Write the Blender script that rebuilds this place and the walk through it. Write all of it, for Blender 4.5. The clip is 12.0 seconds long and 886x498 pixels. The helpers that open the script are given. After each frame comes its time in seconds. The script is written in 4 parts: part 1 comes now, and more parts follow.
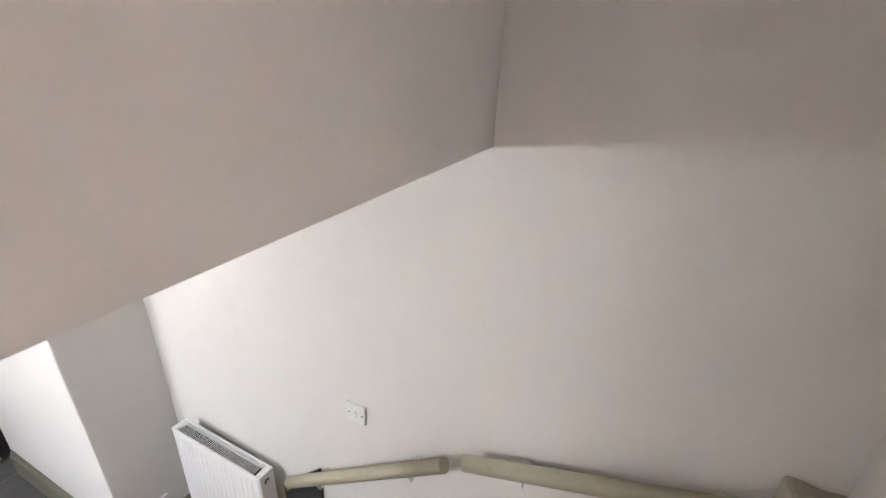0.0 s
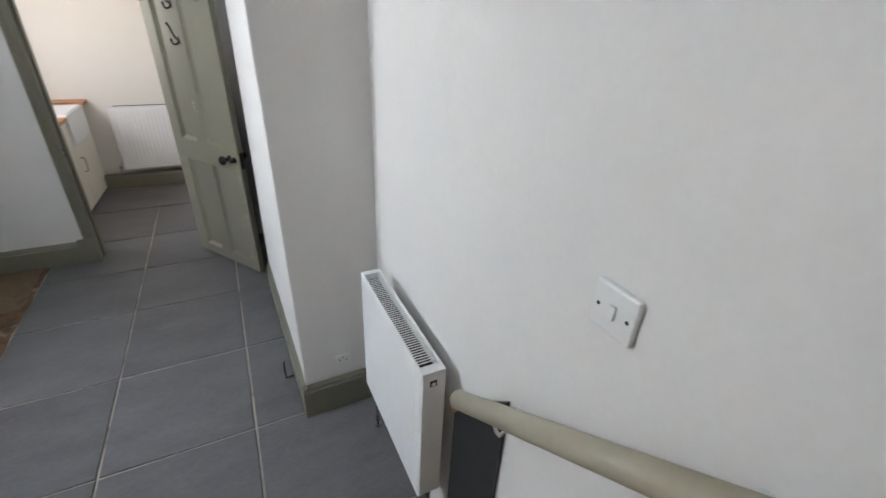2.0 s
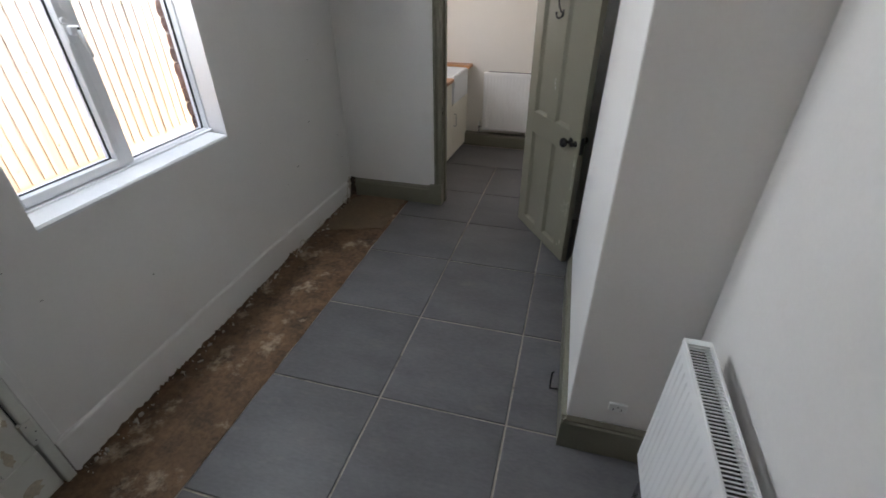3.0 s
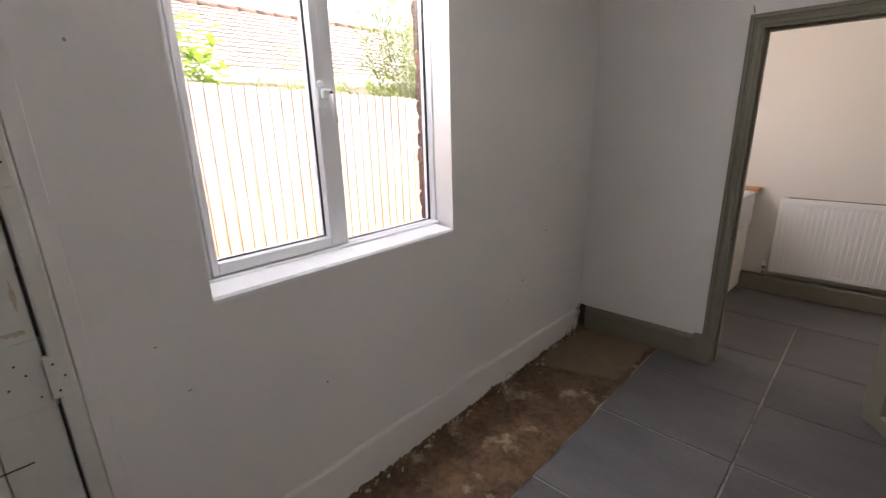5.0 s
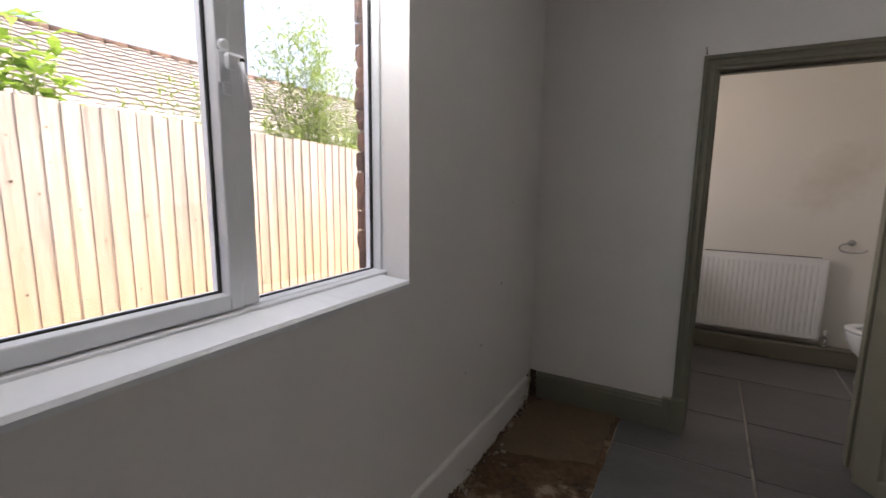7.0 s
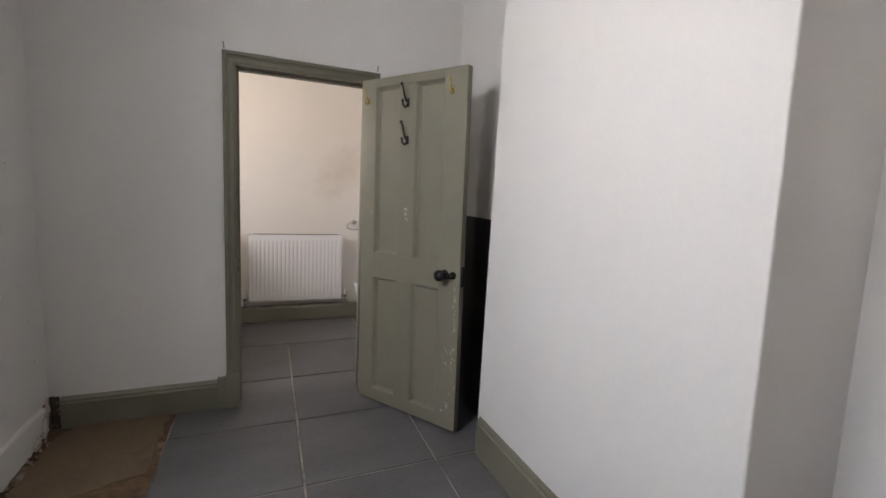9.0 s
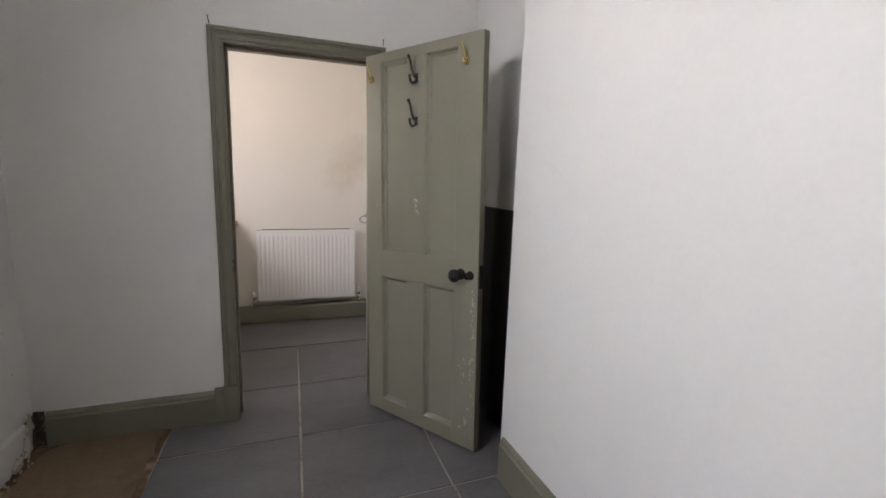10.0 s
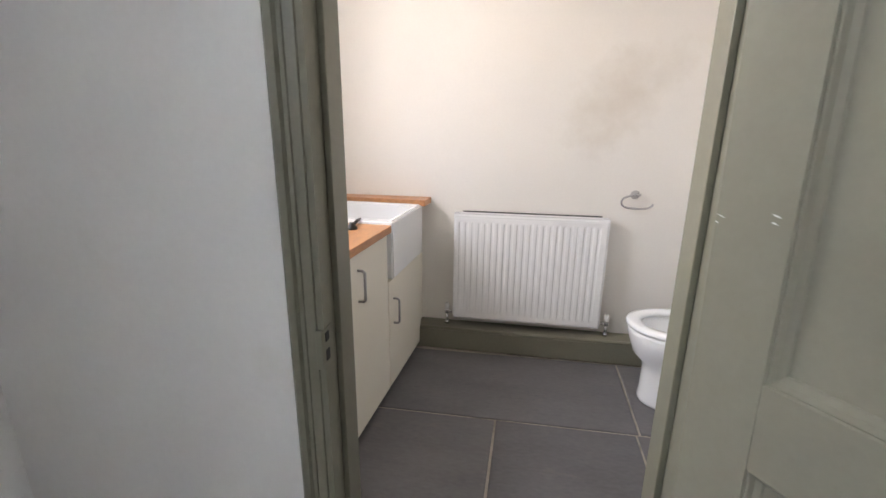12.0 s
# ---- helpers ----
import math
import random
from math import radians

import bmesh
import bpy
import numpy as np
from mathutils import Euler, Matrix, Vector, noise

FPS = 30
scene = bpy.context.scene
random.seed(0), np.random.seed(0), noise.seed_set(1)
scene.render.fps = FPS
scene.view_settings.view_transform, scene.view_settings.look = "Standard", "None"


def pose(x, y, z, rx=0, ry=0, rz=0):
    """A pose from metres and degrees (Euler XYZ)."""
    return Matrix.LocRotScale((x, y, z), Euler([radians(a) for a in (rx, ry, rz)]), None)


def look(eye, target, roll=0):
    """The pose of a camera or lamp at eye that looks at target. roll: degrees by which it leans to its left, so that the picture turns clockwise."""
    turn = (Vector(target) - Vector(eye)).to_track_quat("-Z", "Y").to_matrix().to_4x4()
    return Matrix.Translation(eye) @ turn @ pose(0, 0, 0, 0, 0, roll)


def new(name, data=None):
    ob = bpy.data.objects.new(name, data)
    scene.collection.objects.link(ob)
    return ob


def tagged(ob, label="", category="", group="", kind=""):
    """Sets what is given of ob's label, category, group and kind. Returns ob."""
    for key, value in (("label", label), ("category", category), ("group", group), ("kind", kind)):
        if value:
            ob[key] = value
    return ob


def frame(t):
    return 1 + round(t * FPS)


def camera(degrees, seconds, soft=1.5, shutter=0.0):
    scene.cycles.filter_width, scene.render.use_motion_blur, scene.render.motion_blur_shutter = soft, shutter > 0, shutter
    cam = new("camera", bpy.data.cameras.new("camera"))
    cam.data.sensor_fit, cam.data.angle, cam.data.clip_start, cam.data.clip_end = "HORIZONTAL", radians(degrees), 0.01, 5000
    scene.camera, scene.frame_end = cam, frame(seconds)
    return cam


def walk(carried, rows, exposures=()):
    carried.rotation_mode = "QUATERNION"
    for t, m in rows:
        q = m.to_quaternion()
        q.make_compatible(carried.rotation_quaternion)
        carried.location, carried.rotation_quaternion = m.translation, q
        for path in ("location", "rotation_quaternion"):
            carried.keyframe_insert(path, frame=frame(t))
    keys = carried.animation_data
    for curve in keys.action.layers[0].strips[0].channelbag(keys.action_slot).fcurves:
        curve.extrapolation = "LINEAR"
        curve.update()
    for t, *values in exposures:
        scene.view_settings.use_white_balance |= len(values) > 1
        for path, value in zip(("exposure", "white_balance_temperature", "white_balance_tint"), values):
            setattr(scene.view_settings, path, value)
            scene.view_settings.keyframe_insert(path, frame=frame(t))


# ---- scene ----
cam = camera(90.2, 12.0, soft=1.5, shutter=0.12)
PATH = [
    (0, (-0.187, -0.057, 2.717), (1.465, 0.732, 1.913), 2.5),
    (0.5, (0.014, 0.029, 2.53), (1.67, 0.75, 1.671), 2.5),
    (1, (0.179, 0.118, 2.264), (1.835, 0.864, 1.426), 3.0),
    (1.5, (0.281, 0.218, 2.042), (1.622, 1.427, 1.174), 3.0),
    (1.6, (0.288, 0.247, 2.014), (1.554, 1.509, 1.117), 2.9),
    (2, (0.321, 0.391, 1.872), (1.148, 1.938, 0.911), 3.0),
    (2.1, (0.344, 0.432, 1.852), (1.03, 2.035, 0.873), 3.0),
    (2.5, (0.36, 0.568, 1.849), (0.471, 2.266, 0.798), 1.2),
    (3, (0.288, 0.746, 1.875), (-0.142, 2.368, 0.786), -0.1),
    (3.2, (0.273, 0.821, 1.865), (-0.32, 2.382, 0.764), -1.3),
    (4.8, (-0.084, 1.256, 1.603), (-1.358, 2.664, 0.975), -1.5),
    (5, (-0.185, 1.305, 1.546), (-1.498, 2.706, 0.984), -1.6),
    (5.5, (-0.369, 1.413, 1.491), (-1.781, 2.779, 1.117), -1.5),
    (6, (-0.572, 1.468, 1.428), (-1.985, 2.85, 1.122), -0.9),
    (6.5, (-0.663, 1.545, 1.408), (-1.965, 3.032, 1.105), -0.8),
    (7, (-0.724, 1.585, 1.384), (-1.683, 3.314, 1.084), 0.7),
    (7.5, (-0.726, 1.577, 1.352), (-1.138, 3.513, 1.06), 1.6),
    (7.7, (-0.717, 1.572, 1.351), (-0.892, 3.544, 1.065), 2.1),
    (9.3, (-0.547, 1.508, 1.361), (0.351, 3.274, 1.084), 2.9),
    (9.5, (-0.526, 1.541, 1.362), (0.409, 3.287, 1.084), 2.8),
    (10, (-0.427, 1.774, 1.345), (0.27, 3.621, 1.024), 1.8),
    (10.5, (-0.354, 2.177, 1.305), (-0.066, 4.118, 0.918), 0.8),
    (11, (-0.272, 2.63, 1.295), (-0.304, 4.576, 0.836), 0.2),
    (11.5, (-0.247, 3.083, 1.284), (-0.507, 5.006, 0.801), 0.4),
    (12, (-0.274, 3.474, 1.306), (-0.579, 5.378, 0.775), 0.6),
]
EXPOSURES = [
    (0.0, 4.67, 7150, 15), (1.0, 4.16, 7150, 15), (1.5, 4.2, 6900, 13), (2.0, 4.28, 6600, 10), (2.5, 4.57, 6600, 10),
    (3.0, 3.64, 6700, 11), (3.2, 3.47, 6700, 11), (5.0, 3.72, 7450, 20), (5.5, 3.23, 7000, 15), (6.5, 2.98, 7000, 13),
    (7.0, 3.03, 7300, 17), (7.5, 3.12, 7350, 18), (9.5, 4.07, 7100, 16), (10.0, 4.02, 7100, 16), (10.5, 4.22, 7100, 15),
    (11.2, 4.67, 7000, 16), (12.0, 4.57, 6700, 13),
]
walk(cam, [(t, look(eye, target, roll)) for t, eye, target, roll in PATH],
     EXPOSURES)

# ---- light ----
world = bpy.data.worlds.new("sky")
scene.world = world
world.use_nodes = True
wn = world.node_tree
sky = wn.nodes.new("ShaderNodeTexSky")
sky.sky_type = "NISHITA"
sky.sun_disc = False
sky.sun_elevation, sky.sun_rotation = radians(56.1), radians(42)
sky.dust_density, sky.air_density, sky.ozone_density = 6.0, 0.8, 0.6
wn.links.new(sky.outputs[0], wn.nodes["Background"].inputs[0])
wn.nodes["Background"].inputs[1].default_value = 0.10
sun = new("sun", bpy.data.lights.new("sun", "SUN"))
sun.data.energy, sun.data.angle, sun.data.color = 0.9, radians(12), (1.0, 0.95, 0.88)
sun.matrix_world = look((4.5, 7.0, 10.0), (0, 2, 0))


def window_light(name, m, w, h, watts, tint):
    """Skylight entering by a window opening."""
    ob = new(name, bpy.data.lights.new(name, "AREA"))
    ob.data.shape, ob.data.size, ob.data.size_y, ob.data.energy = "RECTANGLE", w, h, watts
    ob.data.color = tint
    ob.matrix_world = m
    return ob


window_light("window_light", look((-1.785, 2.30, 2.275), (0, 2.34, 1.45)), 1.04, 0.28, 1.9, (0.83, 0.92, 1.0))
window_light("bathroom_window_light", look((-1.84, 4.95, 1.75), (0, 4.95, 1.2)), 0.68, 0.88, 1.45, (1.0, 0.985, 0.965))


# ---- materials ----
def material(name, base, rough=0.6, metal=0.0, vary=0.12, scale=6.0, grain=60.0, bump=0.1, second=None, mask=None,
             spread=0.1, stretch=(1, 1, 1), random_tint=0.0, spec=0.5, dist=0.003):
    """Base colour varied at two scales, with grain in the relief; second: a colour that shows in patches (mask: scale, threshold)."""
    m = bpy.data.materials.new(name)
    m.use_nodes = True
    t = m.node_tree
    n, l = t.nodes, t.links
    b = n["Principled BSDF"]
    b.inputs["Metallic"].default_value = metal
    b.inputs["Specular IOR Level"].default_value = spec
    co = n.new("ShaderNodeTexCoord")
    geo = n.new("ShaderNodeNewGeometry")
    mp = n.new("ShaderNodeMapping")
    mp.inputs["Scale"].default_value = stretch
    l.new(geo.outputs["Position"], mp.inputs[0])

    def noise_tex(sc, detail, rgh=0.6):
        k = n.new("ShaderNodeTexNoise")
        k.inputs["Scale"].default_value, k.inputs["Detail"].default_value, k.inputs["Roughness"].default_value = sc, detail, rgh
        l.new(mp.outputs[0], k.inputs["Vector"])
        return k

    big, small = noise_tex(scale, 4), noise_tex(grain, 3)
    mix = n.new("ShaderNodeMix")
    mix.data_type = "RGBA"
    mix.inputs["A"].default_value = (*[c * (1 - vary) for c in base], 1)
    mix.inputs["B"].default_value = (*[min(1, c * (1 + vary)) for c in base], 1)
    add = n.new("ShaderNodeMath")
    add.operation = "MULTIPLY_ADD"
    add.inputs[1].default_value = 0.4
    l.new(small.outputs["Fac"], add.inputs[0])
    sc2 = n.new("ShaderNodeMath")
    sc2.operation = "MULTIPLY"
    sc2.inputs[1].default_value = 0.6
    l.new(big.outputs["Fac"], sc2.inputs[0])
    l.new(sc2.outputs[0], add.inputs[2])
    rmp = n.new("ShaderNodeMapRange")
    rmp.inputs["From Min"].default_value, rmp.inputs["From Max"].default_value = 0.3, 0.7
    l.new(add.outputs[0], rmp.inputs["Value"])
    l.new(rmp.outputs[0], mix.inputs["Factor"])
    col = mix.outputs["Result"]
    if random_tint:
        inf = n.new("ShaderNodeObjectInfo")
        hsv = n.new("ShaderNodeHueSaturation")
        mr = n.new("ShaderNodeMapRange")
        mr.inputs["To Min"].default_value, mr.inputs["To Max"].default_value = 1 - random_tint, 1 + random_tint
        l.new(inf.outputs["Random"], mr.inputs["Value"])
        l.new(mr.outputs[0], hsv.inputs["Value"])
        l.new(col, hsv.inputs["Color"])
        col = hsv.outputs["Color"]
    if second:
        patch = noise_tex(mask[0], 6, 0.7)
        mr = n.new("ShaderNodeMapRange")
        mr.inputs["From Min"].default_value, mr.inputs["From Max"].default_value = mask[1], mask[1] + spread
        l.new(patch.outputs["Fac"], mr.inputs["Value"])
        mix2 = n.new("ShaderNodeMix")
        mix2.data_type = "RGBA"
        mix2.inputs["B"].default_value = (*second, 1)
        l.new(col, mix2.inputs["A"])
        l.new(mr.outputs[0], mix2.inputs["Factor"])
        col = mix2.outputs["Result"]
    l.new(col, b.inputs["Base Color"])
    rr = n.new("ShaderNodeMapRange")
    rr.inputs["To Min"].default_value, rr.inputs["To Max"].default_value = max(0, rough - 0.12), min(1, rough + 0.12)
    l.new(big.outputs["Fac"], rr.inputs["Value"])
    l.new(rr.outputs[0], b.inputs["Roughness"])
    if bump:
        bp = n.new("ShaderNodeBump")
        bp.inputs["Strength"].default_value, bp.inputs["Distance"].default_value = bump, dist
        l.new(add.outputs[0], bp.inputs["Height"])
        l.new(bp.outputs[0], b.inputs["Normal"])
    return m


PAINT = material("wall_paint", (0.78, 0.76, 0.74), 0.75, vary=0.035, scale=1.5, grain=70, bump=0.2, second=(0.67, 0.63, 0.57), mask=(1.8, 0.6), spread=0.4)
CEIL = material("ceiling_paint", (0.8, 0.8, 0.79), 0.8, vary=0.02, bump=0.1)
OLD = material("old_white_paint", (0.66, 0.66, 0.61), 0.5, vary=0.06, scale=3, grain=40, bump=0.25, second=(0.55, 0.5, 0.4), mask=(9, 0.66))
OLIVE = material("olive_paint", (0.2, 0.19, 0.145), 0.42, vary=0.1, scale=3, grain=70, bump=0.12, second=(0.5, 0.48, 0.42), mask=(14, 0.74), spread=0.02)
DOORP = material("door_paint", (0.255, 0.238, 0.187), 0.45, spec=0.3, vary=0.06, scale=3, grain=70, bump=0.1)
SLATE = material("slate_tile", (0.142, 0.137, 0.141), 0.40, spec=0.22, vary=0.22, scale=2.2, grain=30, bump=0.12, stretch=(1, 2.5, 1), random_tint=0.12,
                 second=(0.20, 0.18, 0.165), mask=(4, 0.58), spread=0.3)
GROUT = material("grout", (0.38, 0.34, 0.29), 0.9, vary=0.2, scale=3, grain=60, bump=0.5, second=(0.05, 0.045, 0.04), mask=(3.5, 0.52), spread=0.2)
EARTH = material("bare_screed", (0.135, 0.078, 0.042), 0.8, vary=0.8, scale=7, grain=34, bump=1.0, second=(0.40, 0.31, 0.225), mask=(4.5, 0.56), spread=0.12, dist=0.014)
PLASTER = material("raw_plaster", (0.5, 0.45, 0.38), 0.9, vary=0.15, scale=10, grain=60, bump=0.6, second=(0.3, 0.22, 0.15), mask=(8, 0.6))
UPVC = material("white_upvc", (0.82, 0.83, 0.85), 0.55, vary=0.02, bump=0, spec=0.3)
GASKET = material("black_gasket", (0.02, 0.02, 0.02), 0.6, vary=0.1, bump=0)
BRICK = material("red_brick", (0.19, 0.095, 0.065), 0.9, vary=0.3, scale=8, grain=80, bump=0.5, random_tint=0.45, second=(0.11, 0.06, 0.05), mask=(14, 0.55), spread=0.15)
MORTAR = material("mortar", (0.3, 0.27, 0.24), 0.95, vary=0.15, bump=0.5)
RADW = material("radiator_enamel", (0.84, 0.84, 0.84), 0.55, vary=0.015, bump=0, spec=0.3)
# Near-black: the shade between slats and behind the radiator, put into the colour.
GAP_SHADE = material("radiator_gap_shade", (0.018, 0.016, 0.014), 0.5, vary=0.2)
STEEL = material("brushed_steel", (0.42, 0.41, 0.4), 0.35, metal=1.0, vary=0.06, bump=0)
CHROME = material("chrome", (0.6, 0.6, 0.61), 0.15, metal=1.0, vary=0.04, bump=0)
BRASS = material("brass", (0.75, 0.55, 0.2), 0.25, metal=1.0, vary=0.1, bump=0)
IRON = material("black_iron", (0.012, 0.012, 0.013), 0.35, vary=0.2, bump=0.1)
KNOBM = material("black_glossy_knob", (0.014, 0.013, 0.013), 0.16, vary=0.3, scale=20, bump=0.05)
BLACK = material("black_board", (0.021, 0.021, 0.023), 0.45, vary=0.25, scale=4, bump=0.05)
RAILP = material("rail_paint", (0.43, 0.39, 0.295), 0.4, vary=0.08, scale=6, grain=50, bump=0.1, second=(0.22, 0.13, 0.065), mask=(11, 0.68), spread=0.04)
BATHP = material("bathroom_paint", (0.8, 0.77, 0.72), 0.75, vary=0.03, scale=1.5, grain=90, bump=0.2)
sn, sl = BATHP.node_tree.nodes, BATHP.node_tree.links
spos = sn.new("ShaderNodeNewGeometry")
smap = sn.new("ShaderNodeMapping")
smap.vector_type = "TEXTURE"
smap.inputs["Location"].default_value, smap.inputs["Rotation"].default_value, smap.inputs["Scale"].default_value = (0.24, 6.05, 1.46), (0, radians(-40), 0), (0.36, 1.0, 0.2)
sl.new(spos.outputs["Position"], smap.inputs[0])
slen = sn.new("ShaderNodeVectorMath")
slen.operation = "LENGTH"
sl.new(smap.outputs[0], slen.inputs[0])
snoi = sn.new("ShaderNodeTexNoise")
snoi.inputs["Scale"].default_value, snoi.inputs["Detail"].default_value = 9.0, 6.0
sl.new(spos.outputs["Position"], snoi.inputs["Vector"])
sadd = sn.new("ShaderNodeMath")
sadd.operation = "MULTIPLY_ADD"
sadd.inputs[1].default_value = 1.6
sl.new(snoi.outputs["Fac"], sadd.inputs[0])
sl.new(slen.outputs["Value"], sadd.inputs[2])
srng = sn.new("ShaderNodeMapRange")
srng.inputs["From Min"].default_value, srng.inputs["From Max"].default_value, srng.inputs["To Min"].default_value, srng.inputs["To Max"].default_value = 0.5, 1.95, 0.42, 0.0
sl.new(sadd.outputs[0], srng.inputs["Value"])
smix = sn.new("ShaderNodeMix")
smix.data_type = "RGBA"
smix.inputs["B"].default_value = (0.42, 0.33, 0.22, 1)
sl.new(sn["Principled BSDF"].inputs["Base Color"].links[0].from_socket, smix.inputs["A"])
sl.new(srng.outputs[0], smix.inputs["Factor"])
sl.new(smix.outputs["Result"], sn["Principled BSDF"].inputs["Base Color"])
RIDGE = material("ridge_tile_brown", (0.1, 0.065, 0.05), 0.9, vary=0.2, bump=0.3, random_tint=0.2)
PLASTIC = material("white_plastic", (0.8, 0.8, 0.79), 0.35, vary=0.02, bump=0)
OAK = material("oiled_oak", (0.46, 0.22, 0.1), 0.4, vary=0.3, scale=5, grain=40, bump=0.1, stretch=(6, 0.6, 6))
CREAM = material("cream_cabinet", (0.8, 0.76, 0.66), 0.4, vary=0.02, bump=0.03)
CERAM = material("white_ceramic", (0.86, 0.87, 0.88), 0.12, vary=0.01, bump=0)
TREAD = material("stair_wood", (0.3, 0.22, 0.14), 0.6, vary=0.2, stretch=(1, 6, 6), bump=0.1)
FENCEW = material("fence_wood", (0.38, 0.35, 0.325), 0.85, vary=0.45, scale=4, grain=26, bump=0.35, stretch=(5, 5, 0.35), random_tint=0.13, second=(0.22, 0.17, 0.14), mask=(3.4, 0.58), spread=0.2)
fn, fl2 = FENCEW.node_tree.nodes, FENCEW.node_tree.links      # unbleached orange timber towards the boards' feet, ragged along the grain
fpos, fsep, fnoi = fn.new("ShaderNodeNewGeometry"), fn.new("ShaderNodeSeparateXYZ"), fn.new("ShaderNodeTexNoise")
fmap = fn.new("ShaderNodeMapping")
fmap.inputs["Scale"].default_value = (7, 7, 0.8)
fnoi.inputs["Scale"].default_value, fnoi.inputs["Detail"].default_value = 1.0, 5.0
fl2.new(fpos.outputs["Position"], fmap.inputs[0])
fl2.new(fmap.outputs[0], fnoi.inputs["Vector"])
fl2.new(fpos.outputs["Position"], fsep.inputs[0])
fadd = fn.new("ShaderNodeMath")
fadd.operation = "MULTIPLY_ADD"
fadd.inputs[1].default_value = 1.5
fl2.new(fnoi.outputs["Fac"], fadd.inputs[0])
fl2.new(fsep.outputs["Z"], fadd.inputs[2])
frng = fn.new("ShaderNodeMapRange")
for fk, fv in (("From Min", 1.15), ("From Max", 2.2), ("To Min", 0.6), ("To Max", 0.0)):
    frng.inputs[fk].default_value = fv
fl2.new(fadd.outputs[0], frng.inputs["Value"])
fmix = fn.new("ShaderNodeMix")
fmix.data_type = "RGBA"
fmix.inputs["B"].default_value = (0.41, 0.29, 0.165, 1)
fl2.new(fn["Principled BSDF"].inputs["Base Color"].links[0].from_socket, fmix.inputs["A"])
fl2.new(frng.outputs[0], fmix.inputs["Factor"])
fl2.new(fmix.outputs["Result"], fn["Principled BSDF"].inputs["Base Color"])
ROOFT = material("roof_tile", (0.27, 0.258, 0.252), 0.9, vary=0.3, scale=4, grain=30, bump=0.4, random_tint=0.15)
EARTHOUT = material("yard_paving", (0.35, 0.33, 0.3), 0.9, vary=0.2, scale=2, bump=0.4)


def leaf_material(name, base):
    """Leaf that lets part of the light through."""
    m = material(name, base, 0.45, vary=0.35, scale=6, bump=0)
    n, l = m.node_tree.nodes, m.node_tree.links
    b = n["Principled BSDF"]
    tr = n.new("ShaderNodeBsdfTranslucent")
    mix = n.new("ShaderNodeMixShader")
    mix.inputs[0].default_value = 0.45
    l.new(b.inputs["Base Color"].links[0].from_socket, tr.inputs["Color"])
    l.new(b.outputs[0], mix.inputs[1])
    l.new(tr.outputs[0], mix.inputs[2])
    l.new(mix.outputs[0], n["Material Output"].inputs["Surface"])
    return m


LEAF = leaf_material("laurel_leaf", (0.27, 0.43, 0.07))
LEAF2 = leaf_material("bamboo_leaf", (0.25, 0.36, 0.09))
CANE = material("green_cane", (0.16, 0.2, 0.07), 0.6, vary=0.3)
BARK = material("bark", (0.12, 0.09, 0.06), 0.9, vary=0.3, bump=0.4)
RENDERW = material("white_render", (0.7, 0.69, 0.66), 0.85, vary=0.06, bump=0.3)

GLASS = bpy.data.materials.new("window_glass")
GLASS.use_nodes = True
gb = GLASS.node_tree.nodes["Principled BSDF"]
gb.inputs["Transmission Weight"].default_value, gb.inputs["Roughness"].default_value, gb.inputs["IOR"].default_value = 1.0, 0.0, 1.45


# ---- mesh helpers ----
def box(bm, x0, y0, z0, x1, y1, z1, bevel=0.0):
    vs = [bm.verts.new((x, y, z)) for x in (x0, x1) for y in (y0, y1) for z in (z0, z1)]
    fs = [bm.faces.new([vs[k] for k in q]) for q in ((0, 1, 3, 2), (4, 6, 7, 5), (0, 4, 5, 1), (2, 3, 7, 6), (0, 2, 6, 4), (1, 5, 7, 3))]
    if bevel:
        es = list({e for f in fs for e in f.edges})
        bmesh.ops.bevel(bm, geom=es, offset=bevel, segments=2, affect="EDGES", profile=0.5)
    return vs


def boxes(*specs, bevel=0.0):
    bm = bmesh.new()
    for sp in specs:
        box(bm, *sp, bevel=bevel)
    return bm


def cyl(bm, a, b, r, seg=16, r2=None, caps=True):
    a, b = Vector(a), Vector(b)
    q = (b - a).to_track_quat("Z", "Y").to_matrix()
    rings = []
    for c, rad in ((a, r), (b, r if r2 is None else r2)):
        rings.append([bm.verts.new(c + q @ Vector((rad * math.cos(2 * math.pi * k / seg), rad * math.sin(2 * math.pi * k / seg), 0))) for k in range(seg)])
    for k in range(seg):
        f = bm.faces.new((rings[0][k], rings[0][(k + 1) % seg], rings[1][(k + 1) % seg], rings[1][k]))
        f.smooth = True
    if caps:
        bm.faces.new(rings[0][::-1])
        bm.faces.new(rings[1])
    return rings


def tube(bm, pts, r, seg=10):
    """A bent rod through points."""
    pts = [Vector(p) for p in pts]
    rings, up = [], None
    for k, p in enumerate(pts):
        d = (pts[min(k + 1, len(pts) - 1)] - pts[max(k - 1, 0)]).normalized()
        if up is None:
            up = d.orthogonal().normalized()
        up = (up - d * up.dot(d)).normalized()
        side = d.cross(up)
        rings.append([bm.verts.new(p + r * (math.cos(2 * math.pi * j / seg) * up + math.sin(2 * math.pi * j / seg) * side)) for j in range(seg)])
    for a, b in zip(rings, rings[1:]):
        for j in range(seg):
            bm.faces.new((a[j], a[(j + 1) % seg], b[(j + 1) % seg], b[j])).smooth = True
    bm.faces.new(rings[0][::-1])
    bm.faces.new(rings[-1])


